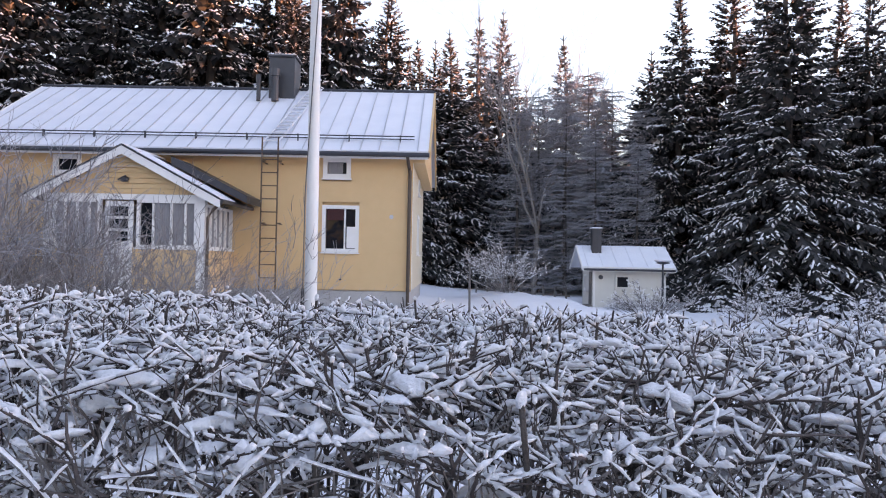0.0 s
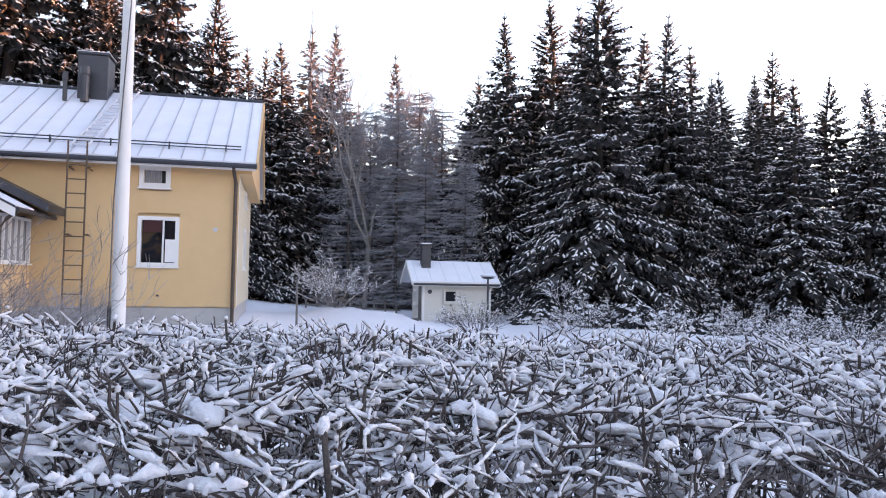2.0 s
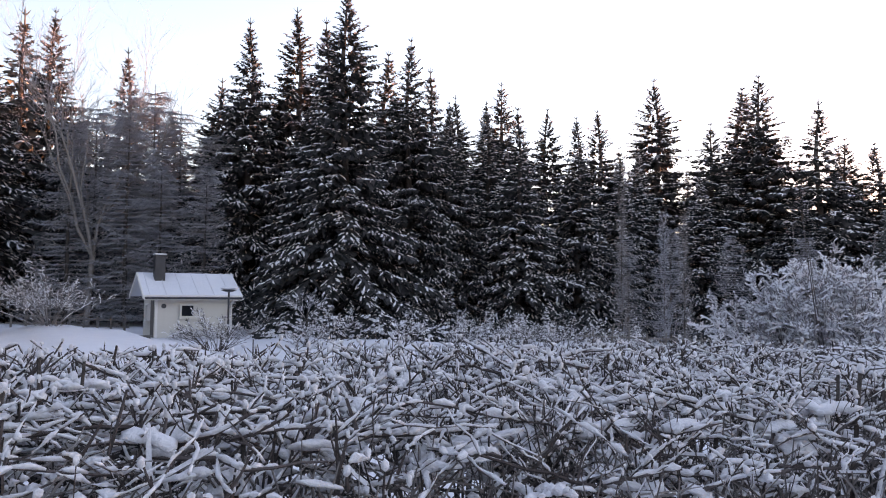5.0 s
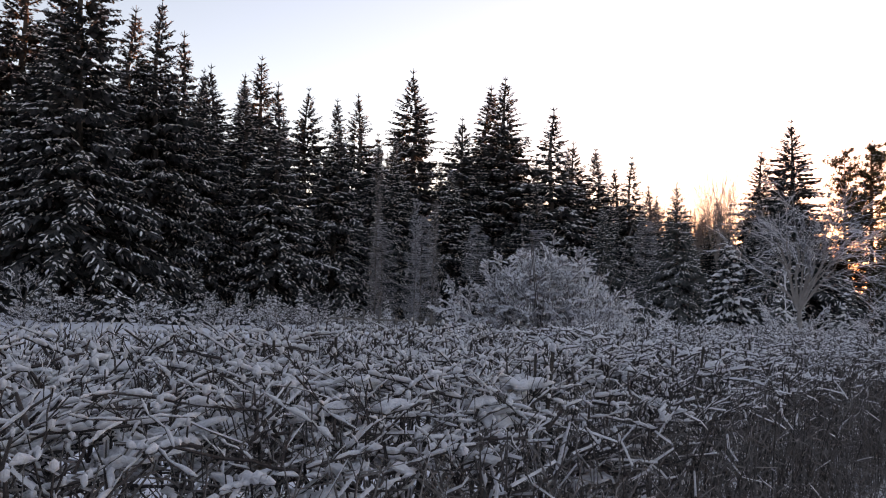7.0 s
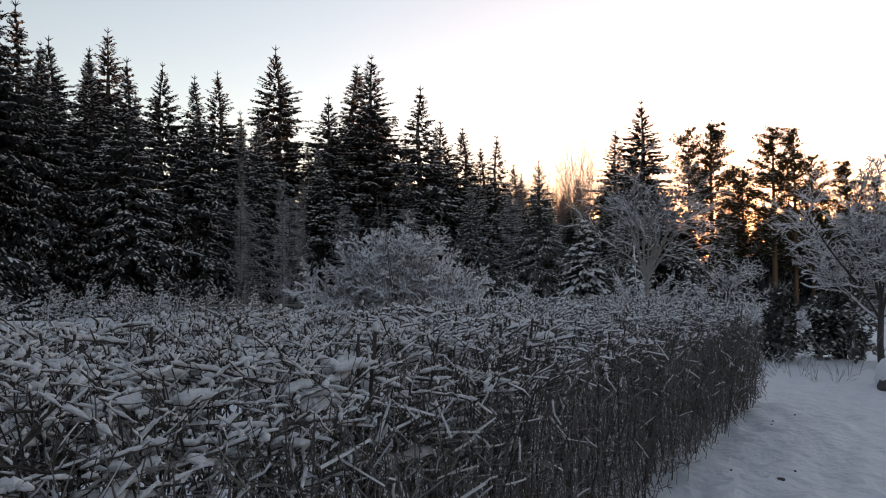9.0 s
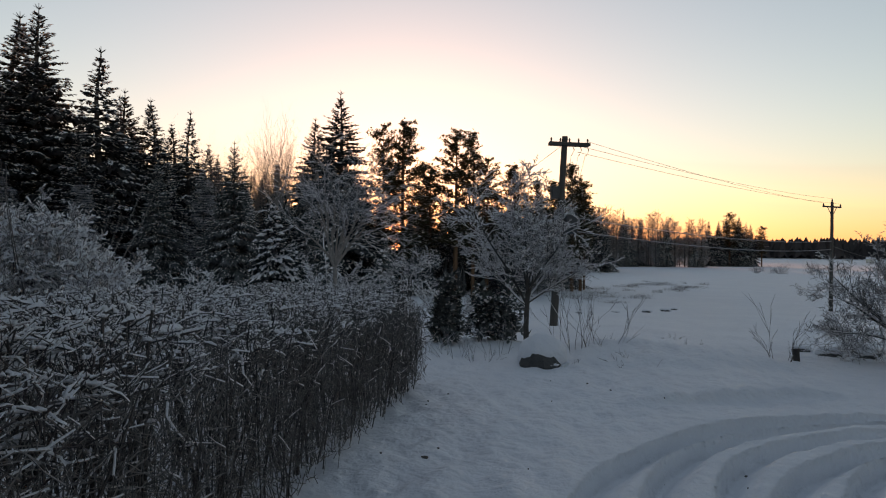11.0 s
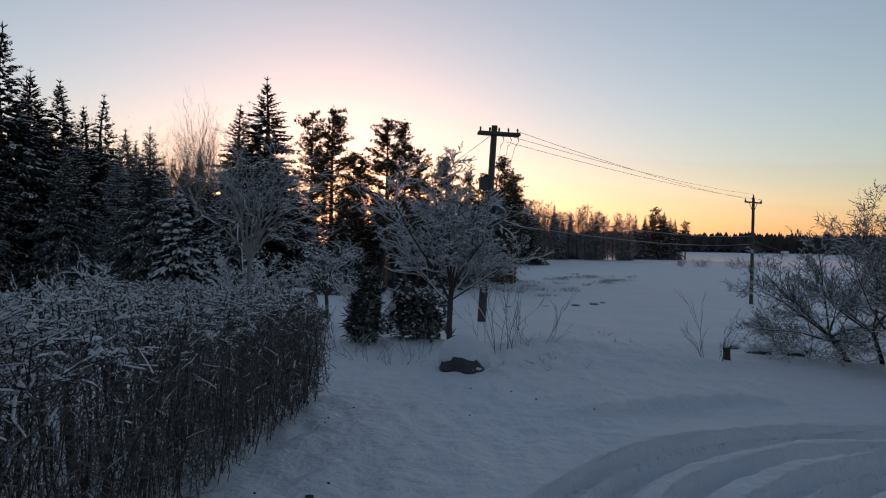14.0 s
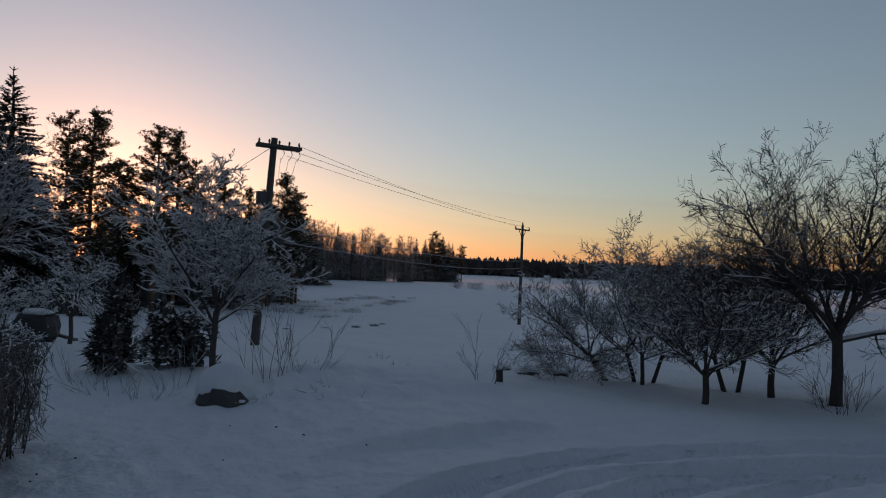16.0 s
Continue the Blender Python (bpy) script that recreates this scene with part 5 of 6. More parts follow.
# ---- the small well house ----
def shed():
    h = thing("shed", "small pale outbuilding with a snowy metal roof and chimney", "outbuilding", pose(8.28, 31.0, -0.28, 0, 0, -5))
    W, D, E, R = 3.05, 2.9, 2.10, 2.95
    body = Shape().prism([(0, -0.3), (D, -0.3), (D, E), (D / 2, R - 0.08), (0, E)], 0, 1)
    body.v = [(0.0 if y < 0.5 else W, x, z) for x, y, z in body.v]
    part("wall", body, SHED_WALL, h)
    front = lambda x, z, d: (x, -d - 0.055, z)
    left = lambda y, z, d: (-d - 0.055, y, z)
    window(h, 0.95, 1.60, 1.02, 1.62, front, frame=0.08, trim=SHED_WALL)
    window(h, 1.2, 1.9, 0.9, 1.6, left, frame=0.08)
    part("door", Shape().box(-0.03, 0.0, 0.35, 1.0, -0.1, 1.75), GREY_WOOD, h)
    part("lintel_strip", Shape().box(0.78, 1.85, -0.025, 0.0, 1.76, 1.80), GALV, h)
    part("wall_vent", Shape().tube([(0.32, -0.05, 1.52), (0.32, 0.0, 1.52)], [0.10, 0.10], 14), DARK_METAL, h, "round dark vent")
    for x in (-0.02, W - 0.08):
        part("corner_board", Shape().box(x, x + 0.10, -0.03, 0.0, -0.2, E - 0.02), WHITE, h)
    roof = part("roof", slab(-0.55, W + 0.45, -0.42, E - 0.12, D / 2, R, 0.07), SNOW, h, "white snowy metal roof")
    part("roof_slope", slab(-0.55, W + 0.45, D + 0.42, E - 0.12, D / 2, R, 0.07), ROOF_SNOW, roof)
    sl = (R - E + 0.12) / (D / 2 + 0.42)
    for k in range(6):
        x = -0.3 + 0.65 * k
        part("roof_seam", slab(x - 0.012, x + 0.012, -0.40, E - 0.12 + 0.02 * sl + 0.03, D / 2, R + 0.03, 0.029), ROOF_SNOW, roof)
    part("fascia", Shape().box(-0.53, W + 0.43, -0.46, -0.42, E - 0.32, E - 0.12), WHITE, roof)
    part("gutter", Shape().tube([(-0.5, -0.50, E - 0.24), (W + 0.4, -0.50, E - 0.24)], [0.05, 0.05], 8), DARK_METAL, roof)
    for ya in (-0.44, D + 0.44):
        part("bargeboard", slab(-0.58, -0.53, ya, E - 0.115, D / 2, R + 0.01, 0.16), WHITE, roof)
    ch = part("chimney", Shape().box(0.06, 0.48, 0.75, 1.2, 2.3, 3.65, c=0.012), DARK_METAL, roof, "dark sheet-metal chimney")
    part("chimney_cap", Shape().box(0.02, 0.52, 0.71, 1.24, 3.65, 3.70), DARK_METAL, ch)
    part("snow_cap", Shape().box(0.03, 0.51, 0.72, 1.23, 3.70, 3.76, c=0.02), SNOW, ch)
    part("downpipe", Shape().tube([(W + 0.1, -0.48, E - 0.25), (W + 0.06, -0.08, E - 0.45), (W + 0.06, -0.08, 0.0)], [0.04] * 3, 7), WHITE, h)
    return h


shed()

# garden lamp with a cap of snow
gl = thing("garden_lamp", "thin dark garden lamp post with a snow cap", "lamp", place(10.0, 27.2))
part("post", Shape().tube([(0, 0, -0.3), (0, 0, 2.0)], [0.045, 0.04], 8), DARK_METAL, gl)
part("shade", Shape().tube([(0, 0, 1.95), (0, 0, 2.0), (0, 0, 2.06)], [0.10, 0.30, 0.10], 14), DARK_METAL, gl)
part("snow_cap", Shape().lump((0, 0, 2.10), 0.34, 0.34, 0.09, random.Random(5), 0.06, 12, 6), SNOW, gl, "", True)

# flagpole
fp = thing("flagpole", "tall white flagpole with its halyard", "flagpole", place(-0.955, 7.25))
part("pole", Shape().tube([(0, 0, -0.3), (0, 0, 1.0), (-0.01, 0, 5.0), (-0.02, 0, 10.0)], [0.068, 0.066, 0.052, 0.03], 16), WHITE, fp, "", True)
part("halyard", Shape().tube([(-0.075, -0.05, 1.1), (-0.07, -0.06, 2.3), (0.02, -0.07, 4.2), (0.03, -0.06, 9.8)], [0.006] * 4, 5), WIRE, fp)
part("cleat", Shape().box(-0.095, -0.06, -0.02, 0.02, 1.15, 1.35, c=0.01), DARK_METAL, fp)
part("finial", Shape().lump((-0.05, 0, 10.05), 0.06, 0.06, 0.07, random.Random(2), 0.0, 10, 6), WHITE, fp)

# dark plank landing beside the outbuilding, and the paling fence behind it
landing = thing("plank_landing", "low dark plank landing with snow beside the outbuilding", "landing", pose(6.9, 30.6, -0.02, 0, 0, -5))
for k in range(4):
    part("plank", Shape().box(0.0, 1.2, k * 0.16, k * 0.16 + 0.145, 0.0, 0.06, c=0.006), GREY_WOOD, landing)
for x in (0.1, 1.02):
    part("bearer", Shape().box(x, x + 0.08, 0.0, 0.62, -0.35, -0.003), GREY_WOOD, landing)
paling = thing("paling_fence", "dark weathered rail fence behind the outbuilding", "fence", None)
for k in range(9):
    x, y = 3.6 + 0.55 * k, 36.0 - 0.12 * k
    part("post", Shape().box(x - 0.04, x + 0.04, y - 0.04, y + 0.04, ground_z(x, y) - 0.2, ground_z(x, y) + 0.75), GREY_WOOD, paling)
for z in (0.3, 0.6):
    part("rail", Shape().tube([(3.4, 36.04, ground_z(3.6, 36) + z), (8.2, 35.0, ground_z(8, 35) + z)], [0.035, 0.035], 6), GREY_WOOD, paling)
stake = single("garden_stake", Shape().tube([(0, 0, -0.3), (0.01, 0, 0.8), (0.0, 0.01, 1.62)], [0.022, 0.02, 0.016], 7), GREY_WOOD, "thin frosted garden stake standing in the lawn", "stake", place(1.08, 12.0))


# ---- shrubs and small trees of the yard ----
ORCHARD = "apple trees beside the drive"
spreading_tree("apple_tree", 51, "gnarled bare apple tree on a single trunk, dusted with frost", place(10.55, -8.7), 0.55, 0.046, 9, 1.35, (0.35, 1.1), 0.3, group=ORCHARD)
spreading_tree("apple_tree", 52, "large dark bare apple tree with a wide rounded crown", place(9.85, -10.55), 1.25, 0.075, 11, 2.4, (0.2, 1.15), 0.12, group=ORCHARD, up=0.025)
spreading_tree("apple_tree", 53, "bare apple tree with low crooked limbs", place(11.2, -10.75), 0.6, 0.052, 9, 1.9, (0.4, 1.2), 0.15, group=ORCHARD)
spreading_tree("apple_tree", 54, "several-stemmed bare apple tree in the snow", place(12.97, -9.5), 0.6, 0.034, 5, 1.75, (0.4, 1.2), 0.3, 3, twig=PALE_TWIG, group=ORCHARD)
spreading_tree("apple_tree", 55, "leaning bare apple tree with frosted hanging twigs", place(13.8, -9.4), 0.5, 0.045, 7, 1.45, (0.1, 0.9), 0.45, twig=PALE_TWIG, group=ORCHARD, up=-0.02, lean=(0.25, 0.35))
spreading_tree("apple_tree", 56, "young bare apple tree among the others", place(12.1, -10.8), 0.6, 0.038, 6, 1.95, (0.6, 1.3), 0.2, 2, group=ORCHARD)
spreading_tree("apple_tree", 57, "bare apple tree with dense dark twigs", place(9.0, -12.0), 1.1, 0.070, 7, 2.1, (0.4, 1.2), 0.15, group=ORCHARD)
bare_tree("shrub", 58, "low frosted shrub beside the apple trees", place(14.6, -9.0), 0, 0.7, 5, (4, 4, 4, 3, 3), 1.0, -0.03, 12, 0.012, twig=PALE_TWIG, snow=0.4, category="shrub", lean=1.3)
bare_tree("shrub", 59, "dry stalks standing round the apple trunks", place(9.6, -10.3), 0, 0.55, 3, (2, 3, 2), 0.4, 0.03, 16, 0.007, snow=0.1, category="shrub", lean=0.35)

spreading_tree("rowan_tree", 61, "young bare rowan with upright shoots and snowy twigs", place(14.25, -2.05), 1.15, 0.048, 9, 1.85, (0.4, 1.35), 0.9, up=0.02, thick=0.0065)
def arching_bush(name, seed, label, m, stems, tall, lean, whips=0, bark=None, frost=0.8, thick=1.0):
    """A shrub of many arching stems with short side shoots, snow and rime along their upper sides."""
    rng = random.Random(seed)
    t = thing(name, label, "bush", m)
    wood, twig, white = Shape(), Shape(), Shape()

    def rime(pts, rads, chance):
        if rng.random() < chance:
            white.ridge([(p[0], p[1], p[2] + q * 0.5) for p, q in zip(pts, rads)], [q * 0.9 + thick * 0.0035 * rng.uniform(0.5, 1.7) for q in rads], rng.uniform(0.9, 1.5), True)
            if rng.random() < 0.4:
                c = thick * rng.uniform(0.006, 0.012)
                white.lump(pts[-1], c, c, c, rng, 0.3, 5, 3)

    def shoot(p, a, tilt, long, r, level):
        pts, rads = [p], [r]
        n = 6 if level == 0 else 3
        bow = rng.uniform(0.0, 0.11) if level == 0 else rng.uniform(-0.15, 0.15)
        for i in range(n):
            tilt -= bow
            a += rng.uniform(-0.2, 0.2)
            q = pts[-1]
            pts.append((q[0] + math.cos(a) * math.cos(tilt) * long / n, q[1] + math.sin(a) * math.cos(tilt) * long / n, q[2] + math.sin(tilt) * long / n))
            rads.append(r * (1 - 0.6 * (i + 1) / n))
        (wood if level == 0 else twig).tube(pts, rads, 5 if level == 0 else 3, False)
        rime(pts[2:] if level == 0 else pts, rads[2:] if level == 0 else rads, frost * (0.3 if level == 0 else 1.0))
        return pts, a

    for k in range(stems + whips):
        whip = k >= stems
        a = rng.uniform(0, 6.283)
        out = lean * rng.uniform(0.05, 1.0) * (0.6 if whip else 1.0)
        long = tall * (rng.uniform(1.05, 1.3) if whip else rng.uniform(0.65, 1.05))
        main, b = shoot((0.12 * math.cos(a), 0.12 * math.sin(a), -0.1), a, 1.57 - out, long, thick * rng.uniform(0.004, 0.007), 0)
        for i in range(1, 7):
            for j in range(rng.randint(0, 1) if whip else rng.randint(3, 5)):
                f = rng.random()
                p = tuple(main[i - 1][c] + (main[i][c] - main[i - 1][c]) * f for c in range(3))
                if p[2] < 0.25 * tall:
                    continue
                side, c = shoot(p, b + rng.uniform(-1.6, 1.6), rng.uniform(0.1, 1.2), tall * rng.uniform(0.06, 0.17), thick * rng.uniform(0.0028, 0.0042), 1)
                for m2 in range(rng.randint(2, 4)):
                    shoot(side[rng.randint(1, 3)], c + rng.uniform(-1.2, 1.2), rng.uniform(0.0, 1.2), tall * rng.uniform(0.03, 0.09), thick * rng.uniform(0.0022, 0.003), 2)
    part("stem_mass", wood, bark or PALE_TWIG, t, kind="stuff")
    part("twig_mass", twig, bark or PALE_TWIG, t, kind="stuff")
    part("snow_cover", white, TWIG_SNOW, t, kind="stuff")
    return t


spreading_tree("forsythia_bush", 62, "spreading bush white with snow and hoar frost behind the hedge", place(7.35, 3.3), 0.70, 0.016, 2, 1.0, (0.35, 1.3), 0.95, 10, bark=PALE_TWIG, twig=PALE_TWIG, category="bush", whips=9, thick=0.007, wild=0.2)
bare_tree("lilac_bush", 64, "tall frosted lilac bush before the porch", place(-3.0, 7.0), 0, 1.2, 5, (4, 4, 4, 4, 3), 0.7, 0.05, 34, 0.012, bark=PALE_TWIG, twig=PALE_TWIG, snow=0.0, category="bush", lean=0.75, bend=0.25)
bare_tree("lilac_bush", 65, "frosted lilac bush with leaning stems", place(-4.5, 6.8), 0, 1.4, 5, (4, 4, 4, 4, 3), 0.7, 0.05, 30, 0.012, bark=PALE_TWIG, twig=FROST, snow=0.0, category="bush", lean=0.6, bend=0.25)
bare_tree("lilac_bush", 79, "dense grey lilac twigs before the porch", place(-3.9, 6.4), 0, 1.25, 5, (4, 4, 4, 4, 3), 0.7, 0.05, 30, 0.010, bark=PALE_TWIG, twig=PALE_TWIG, snow=0.0, category="bush", lean=0.7, bend=0.25)
bare_tree("lilac_bush", 66, "low frosted bush near the flagpole", place(-1.9, 7.8), 0, 1.05, 4, (4, 4, 4, 4), 0.6, 0.05, 12, 0.008, twig=FROST, snow=0.0, category="bush", lean=0.8, bend=0.25)
arching_bush("round_bush", 80, "rounded frosted bush beside the house", place(4.0, 28.0), 60, 2.3, 1.1, thick=2.0, frost=0.3)
bare_tree("sapling", 68, "thin bare fruit sapling dusted with snow", place(13.4, 27.5), 0.9, 0.8, 4, (5, 4, 4, 3), 0.7, 0.08, 1, 0.03, twig=FROST, snow=0.5)
bare_tree("shrub", 69, "dry frosted stalks before the outbuilding", place(9.2, 29.7), 0, 0.35, 4, (4, 4, 4, 3), 0.6, 0.03, 26, 0.008, bark=FROST, twig=FROST, snow=0.3, category="shrub", lean=0.9)
bare_tree("shrub", 78, "dense dry frosted growth against the outbuilding", place(10.6, 29.8), 0, 0.3, 4, (4, 4, 4, 3), 0.6, 0.03, 26, 0.008, bark=FROST, twig=FROST, snow=0.3, category="shrub", lean=0.9)
bare_tree("weeping_birch", 70, "weeping birch hung with hoar frost", place(21.4, 2.7), 1.8, 1.75, 5, (7, 5, 5, 4, 3), 0.5, -0.05, 1, 0.06, bark=BARK_BIRCH, twig=FROST, snow=0.35, leaders=4, lead=1.5)
bare_tree("fruit_tree", 71, "small frosted fruit tree with a round crown", place(22.6, 0.75), 0.9, 0.95, 5, (6, 4, 4, 4, 3), 0.9, 0.02, 1, 0.05, twig=FROST, snow=0.6)
arching_bush("shrub", 72, "frosted shrub in the garden beyond the hedge", place(17.0, 5.2), 16, 1.7, 0.6, 3, thick=1.5)
arching_bush("shrub", 73, "frosted bush at the garden's end", place(24.5, 3.4), 22, 2.2, 0.7, 3, thick=2.0)
arching_bush("shrub", 74, "frosted bush beside the eastern path", place(20.0, -0.5), 20, 1.7, 0.6, 2, thick=1.7)
bare_tree("birch_tree", 75, "tall bare birch with fine frosted twigs", place(7.8, 43.3), 4.0, 6.5, 5, (4, 5, 5, 5, 4), 0.55, 0.10, 1, 0.14, bark=BARK_BIRCH, twig=FROST, snow=0.1)
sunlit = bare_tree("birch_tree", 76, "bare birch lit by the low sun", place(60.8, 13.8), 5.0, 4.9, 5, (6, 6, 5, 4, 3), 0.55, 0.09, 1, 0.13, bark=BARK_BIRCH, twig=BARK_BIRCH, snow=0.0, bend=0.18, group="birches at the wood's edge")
for x, y, a, s in ((66.0, 19.5, 1.0, 0.9), (70.5, 19.0, 2.0, 0.92), (64.5, 15.8, 3.0, 0.86), (68.0, 11.5, 4.0, 0.95), (61.0, 23.0, 5.0, 0.9), (70.0, 6.5, 0.5, 0.7), (74.0, 2.5, 1.6, 0.62)):
    copy_thing(sunlit, place(x, y, a, s, s))


def larch(seed, m, h):
    """A bare frosted larch: straight stem, level limbs with drooping fine twigs."""
    rng = random.Random(seed)
    t = thing("larch_tree", "bare larch grey with frost, its limbs drooping", "tree", m, "frosted larches behind the outbuilding")
    stem, limbs, twigs = Shape(), Shape(), Shape()
    stem.tube([(0, 0, -0.4), (0.1, 0, h * 0.5), (0, 0.05, h)], [0.012 * h, 0.007 * h, 0.012], 7, False)
    z = 0.05 * h
    while z < h * 0.98:
        u = z / h
        for k in range(4):
            a = rng.uniform(0, 6.283)
            long = (0.24 * h * (1 - u) ** 0.7 + 0.3) * rng.uniform(0.6, 1.1)
            p = [(math.cos(a) * long * q, math.sin(a) * long * q, z + long * (0.05 * q + 0.25 * u * q - 0.50 * q * q + 0.42 * q ** 4)) for q in (0, 0.35, 0.7, 1.0)]
            limbs.tube(p, [0.045, 0.034, 0.024, 0.010], 3, False)
            for i in range(13):
                q = rng.uniform(0.12, 1.0)
                j = 0 if q < 0.35 else 1 if q < 0.7 else 2
                lo = (0, 0.35, 0.7)[j]
                f = (q - lo) / 0.35
                s = [p[j][n] + (p[j + 1][n] - p[j][n]) * min(1, f) for n in range(3)]
                b = a + rng.uniform(-1.3, 1.3)
                l = rng.uniform(0.35, 1.0)
                twigs.tube([tuple(s), (s[0] + math.cos(b) * l * 0.5, s[1] + math.sin(b) * l * 0.5, s[2] + 0.04), (s[0] + math.cos(b) * l, s[1] + math.sin(b) * l, s[2] - l * rng.uniform(0.05, 0.5))], [0.017, 0.015, 0.008], 3, False)
        z += rng.uniform(0.22, 0.36)
    part("trunk", stem, BARK_DARK, t)
    part("limb_frame", limbs, FROST, t, kind="stuff")
    part("twig_mass", twigs, FROST, t, kind="stuff")
    return t


first = larch(81, place(11.4, 44.6), 14.5)
for x, y, a, s in ((12.9, 44.2, 1.0, 0.92), (9.6, 42.5, 2.1, 0.85), (14.3, 42.0, 3.3, 0.80), (13.0, 39.5, 4.4, 0.62), (10.2, 46.0, 5.2, 0.98), (8.3, 45.0, 0.2, 0.9), (11.0, 41.0, 1.2, 0.7), (12.2, 46.5, 2.2, 0.95), (15.0, 45.5, 3.2, 0.8), (6.9, 44.0, 4.2, 0.8), (35.5, 28.5, 0.4, 0.45), (41.5, 25.0, 1.4, 0.5), (44.5, 22.0, 2.4, 0.5), (37.0, 26.5, 4.0, 0.5), (52.0, 17.0, 5.0, 0.6), (69.0, -9.5, 0.6, 0.55), (78.0, -13.0, 1.6, 0.5)):
    copy_thing(first, place(x, y, a, s, s))
# low frosted brush before the wood
brush = arching_bush("brush", 85, "low frosted brush at the foot of the wood", place(22.5, 24.0), 22, 1.15, 1.0, thick=1.6, frost=0.35, bark=BARK_TWIG)
rng = random.Random(86)
for k in range(22):
    a, d = radians(18 + 36 * (k + rng.random()) / 22), rng.uniform(25, 34)
    s = rng.uniform(0.75, 1.35)
    copy_thing(brush, place(d * math.sin(a), d * math.cos(a), rng.uniform(0, 6.28), s * 1.2, s))
# small conifers
spruce("young_spruce", 91, 3.3, 1.05, "young spruce bowed under thick snow in the garden", NEEDLE, 0.95, 1.2, 0.04, place(20.3, 4.3))
spruce("young_spruce", 92, 1.5, 0.6, "little spruce with snow on its tips", NEEDLE, 0.8, 1.0, 0.04, place(33.0, 26.0))
spruce("young_spruce", 93, 1.7, 0.7, "little snowy spruce before the wood", NEEDLE, 0.8, 1.0, 0.04, place(26.5, 26.5))


def thuja(seed, m, h, r, label):
    rng = random.Random(seed)
    t = thing("thuja", label, "shrub", m, "thujas at the hedge's end")
    stem, green, white = Shape(), Shape(), Shape()
    for k in range(5):
        a = k * 1.26
        stem.tube([(0.06 * math.cos(a), 0.06 * math.sin(a), -0.1), (0.25 * r * math.cos(a), 0.25 * r * math.sin(a), h * 0.7)], [0.025, 0.01], 5, False)
    leaders = [(rng.uniform(0, 6.283), r * rng.uniform(0.1, 0.75), h * rng.uniform(0.55, 1.05)) for k in range(11)]
    for k in range(620):
        la, lr, lh = leaders[k % 11]
        u = rng.random()
        w = 0.40 * r * (1.1 - u * u) * rng.uniform(0.1, 1.6)
        a = rng.uniform(0, 6.283)
        out = lr * (0.6 + 0.4 * u)
        p = (out * math.cos(la) + w * math.cos(a), out * math.sin(la) + w * math.sin(a), 0.15 + u * (lh - 0.15))
        for n in range(4):
            b, l = a + rng.uniform(-1.3, 1.3), rng.uniform(0.07, 0.26)
            e = rng.uniform(-0.7, 1.1)
            d = (math.cos(b) * l * math.cos(e), math.sin(b) * l * math.cos(e), l * math.sin(e))
            q = l * 0.2
            green.quad(p, (p[0] + d[0] * 0.5 - math.sin(b) * q, p[1] + d[1] * 0.5 + math.cos(b) * q, p[2] + d[2] * 0.5 + 0.02), (p[0] + d[0], p[1] + d[1], p[2] + d[2]), (p[0] + d[0] * 0.5 + math.sin(b) * q, p[1] + d[1] * 0.5 - math.cos(b) * q, p[2] + d[2] * 0.5))
        if rng.random() < 0.7:
            white.clump((p[0] * 1.08, p[1] * 1.08, p[2] + 0.05), rng.uniform(0.025, 0.07), 0.03, rng, (rng.uniform(-0.6, 0.6), rng.uniform(-0.6, 0.6)))
    part("stem", stem, BARK_DARK, t)
    part("foliage", green, THUJA, t, kind="stuff")
    part("snow_cover", white, TWIG_SNOW, t, kind="stuff")


thuja(95, place(15.3, -0.45), 1.5, 0.42, "dark green thuja frosted at the tips")
thuja(96, place(16.4, -1.65), 1.35, 0.72, "broad dark thuja browned by winter")


def low_junipers(seed, rows):
    """Low snow-laden evergreen shrubs."""
    rng = random.Random(seed)
    for x, y, r, h in rows:
        t = thing("juniper", "low dark evergreen shrub heaped with snow", "shrub", place(x, y), "low evergreens before the wood")
        green, white = Shape(), Shape()
        for k in range(420):
            a, q = rng.uniform(0, 6.283), rng.random() ** 0.5
            px, py = r * q * math.cos(a), r * q * math.sin(a)
            z = h * (1 - q * q) * rng.uniform(0.5, 1.1) + 0.05
            l = rng.uniform(0.15, 0.38)
            b = a + rng.uniform(-0.7, 0.7)
            cx, cy = math.cos(b), math.sin(b)
            green.quad((px, py, z), (px + cx * l * 0.5 - cy * 0.08, py + cy * l * 0.5 + cx * 0.08, z + 0.04), (px + cx * l, py + cy * l, z - 0.05), (px + cx * l * 0.5 + cy * 0.08, py + cy * l * 0.5 - cx * 0.08, z + 0.04))
            green.quad((px, py, z), (px + cx * l * 0.5, py + cy * l * 0.5, z + 0.12), (px + cx * l, py + cy * l, z - 0.02), (px + cx * l * 0.5, py + cy * l * 0.5, z - 0.25))
            if rng.random() < 0.5:
                white.clump((px + cx * l * 0.4, py + cy * l * 0.4, z + 0.05), rng.uniform(0.06, 0.20), rng.uniform(0.03, 0.07), rng, (-0.4 * cx, -0.4 * cy))
        part("foliage", green, NEEDLE, t, kind="stuff")
        part("snow_cover", white, TWIG_SNOW, t, kind="stuff")


low_junipers(97, [(12.9, 28.6, 1.0, 0.75), (14.6, 27.6, 1.1, 0.8), (16.2, 26.4, 1.2, 0.95), (17.8, 25.8, 1.2, 0.9), (19.3, 25.4, 1.0, 0.7), (13.8, 29.6, 0.9, 0.9), (21.0, 25.2, 0.9, 0.6)])

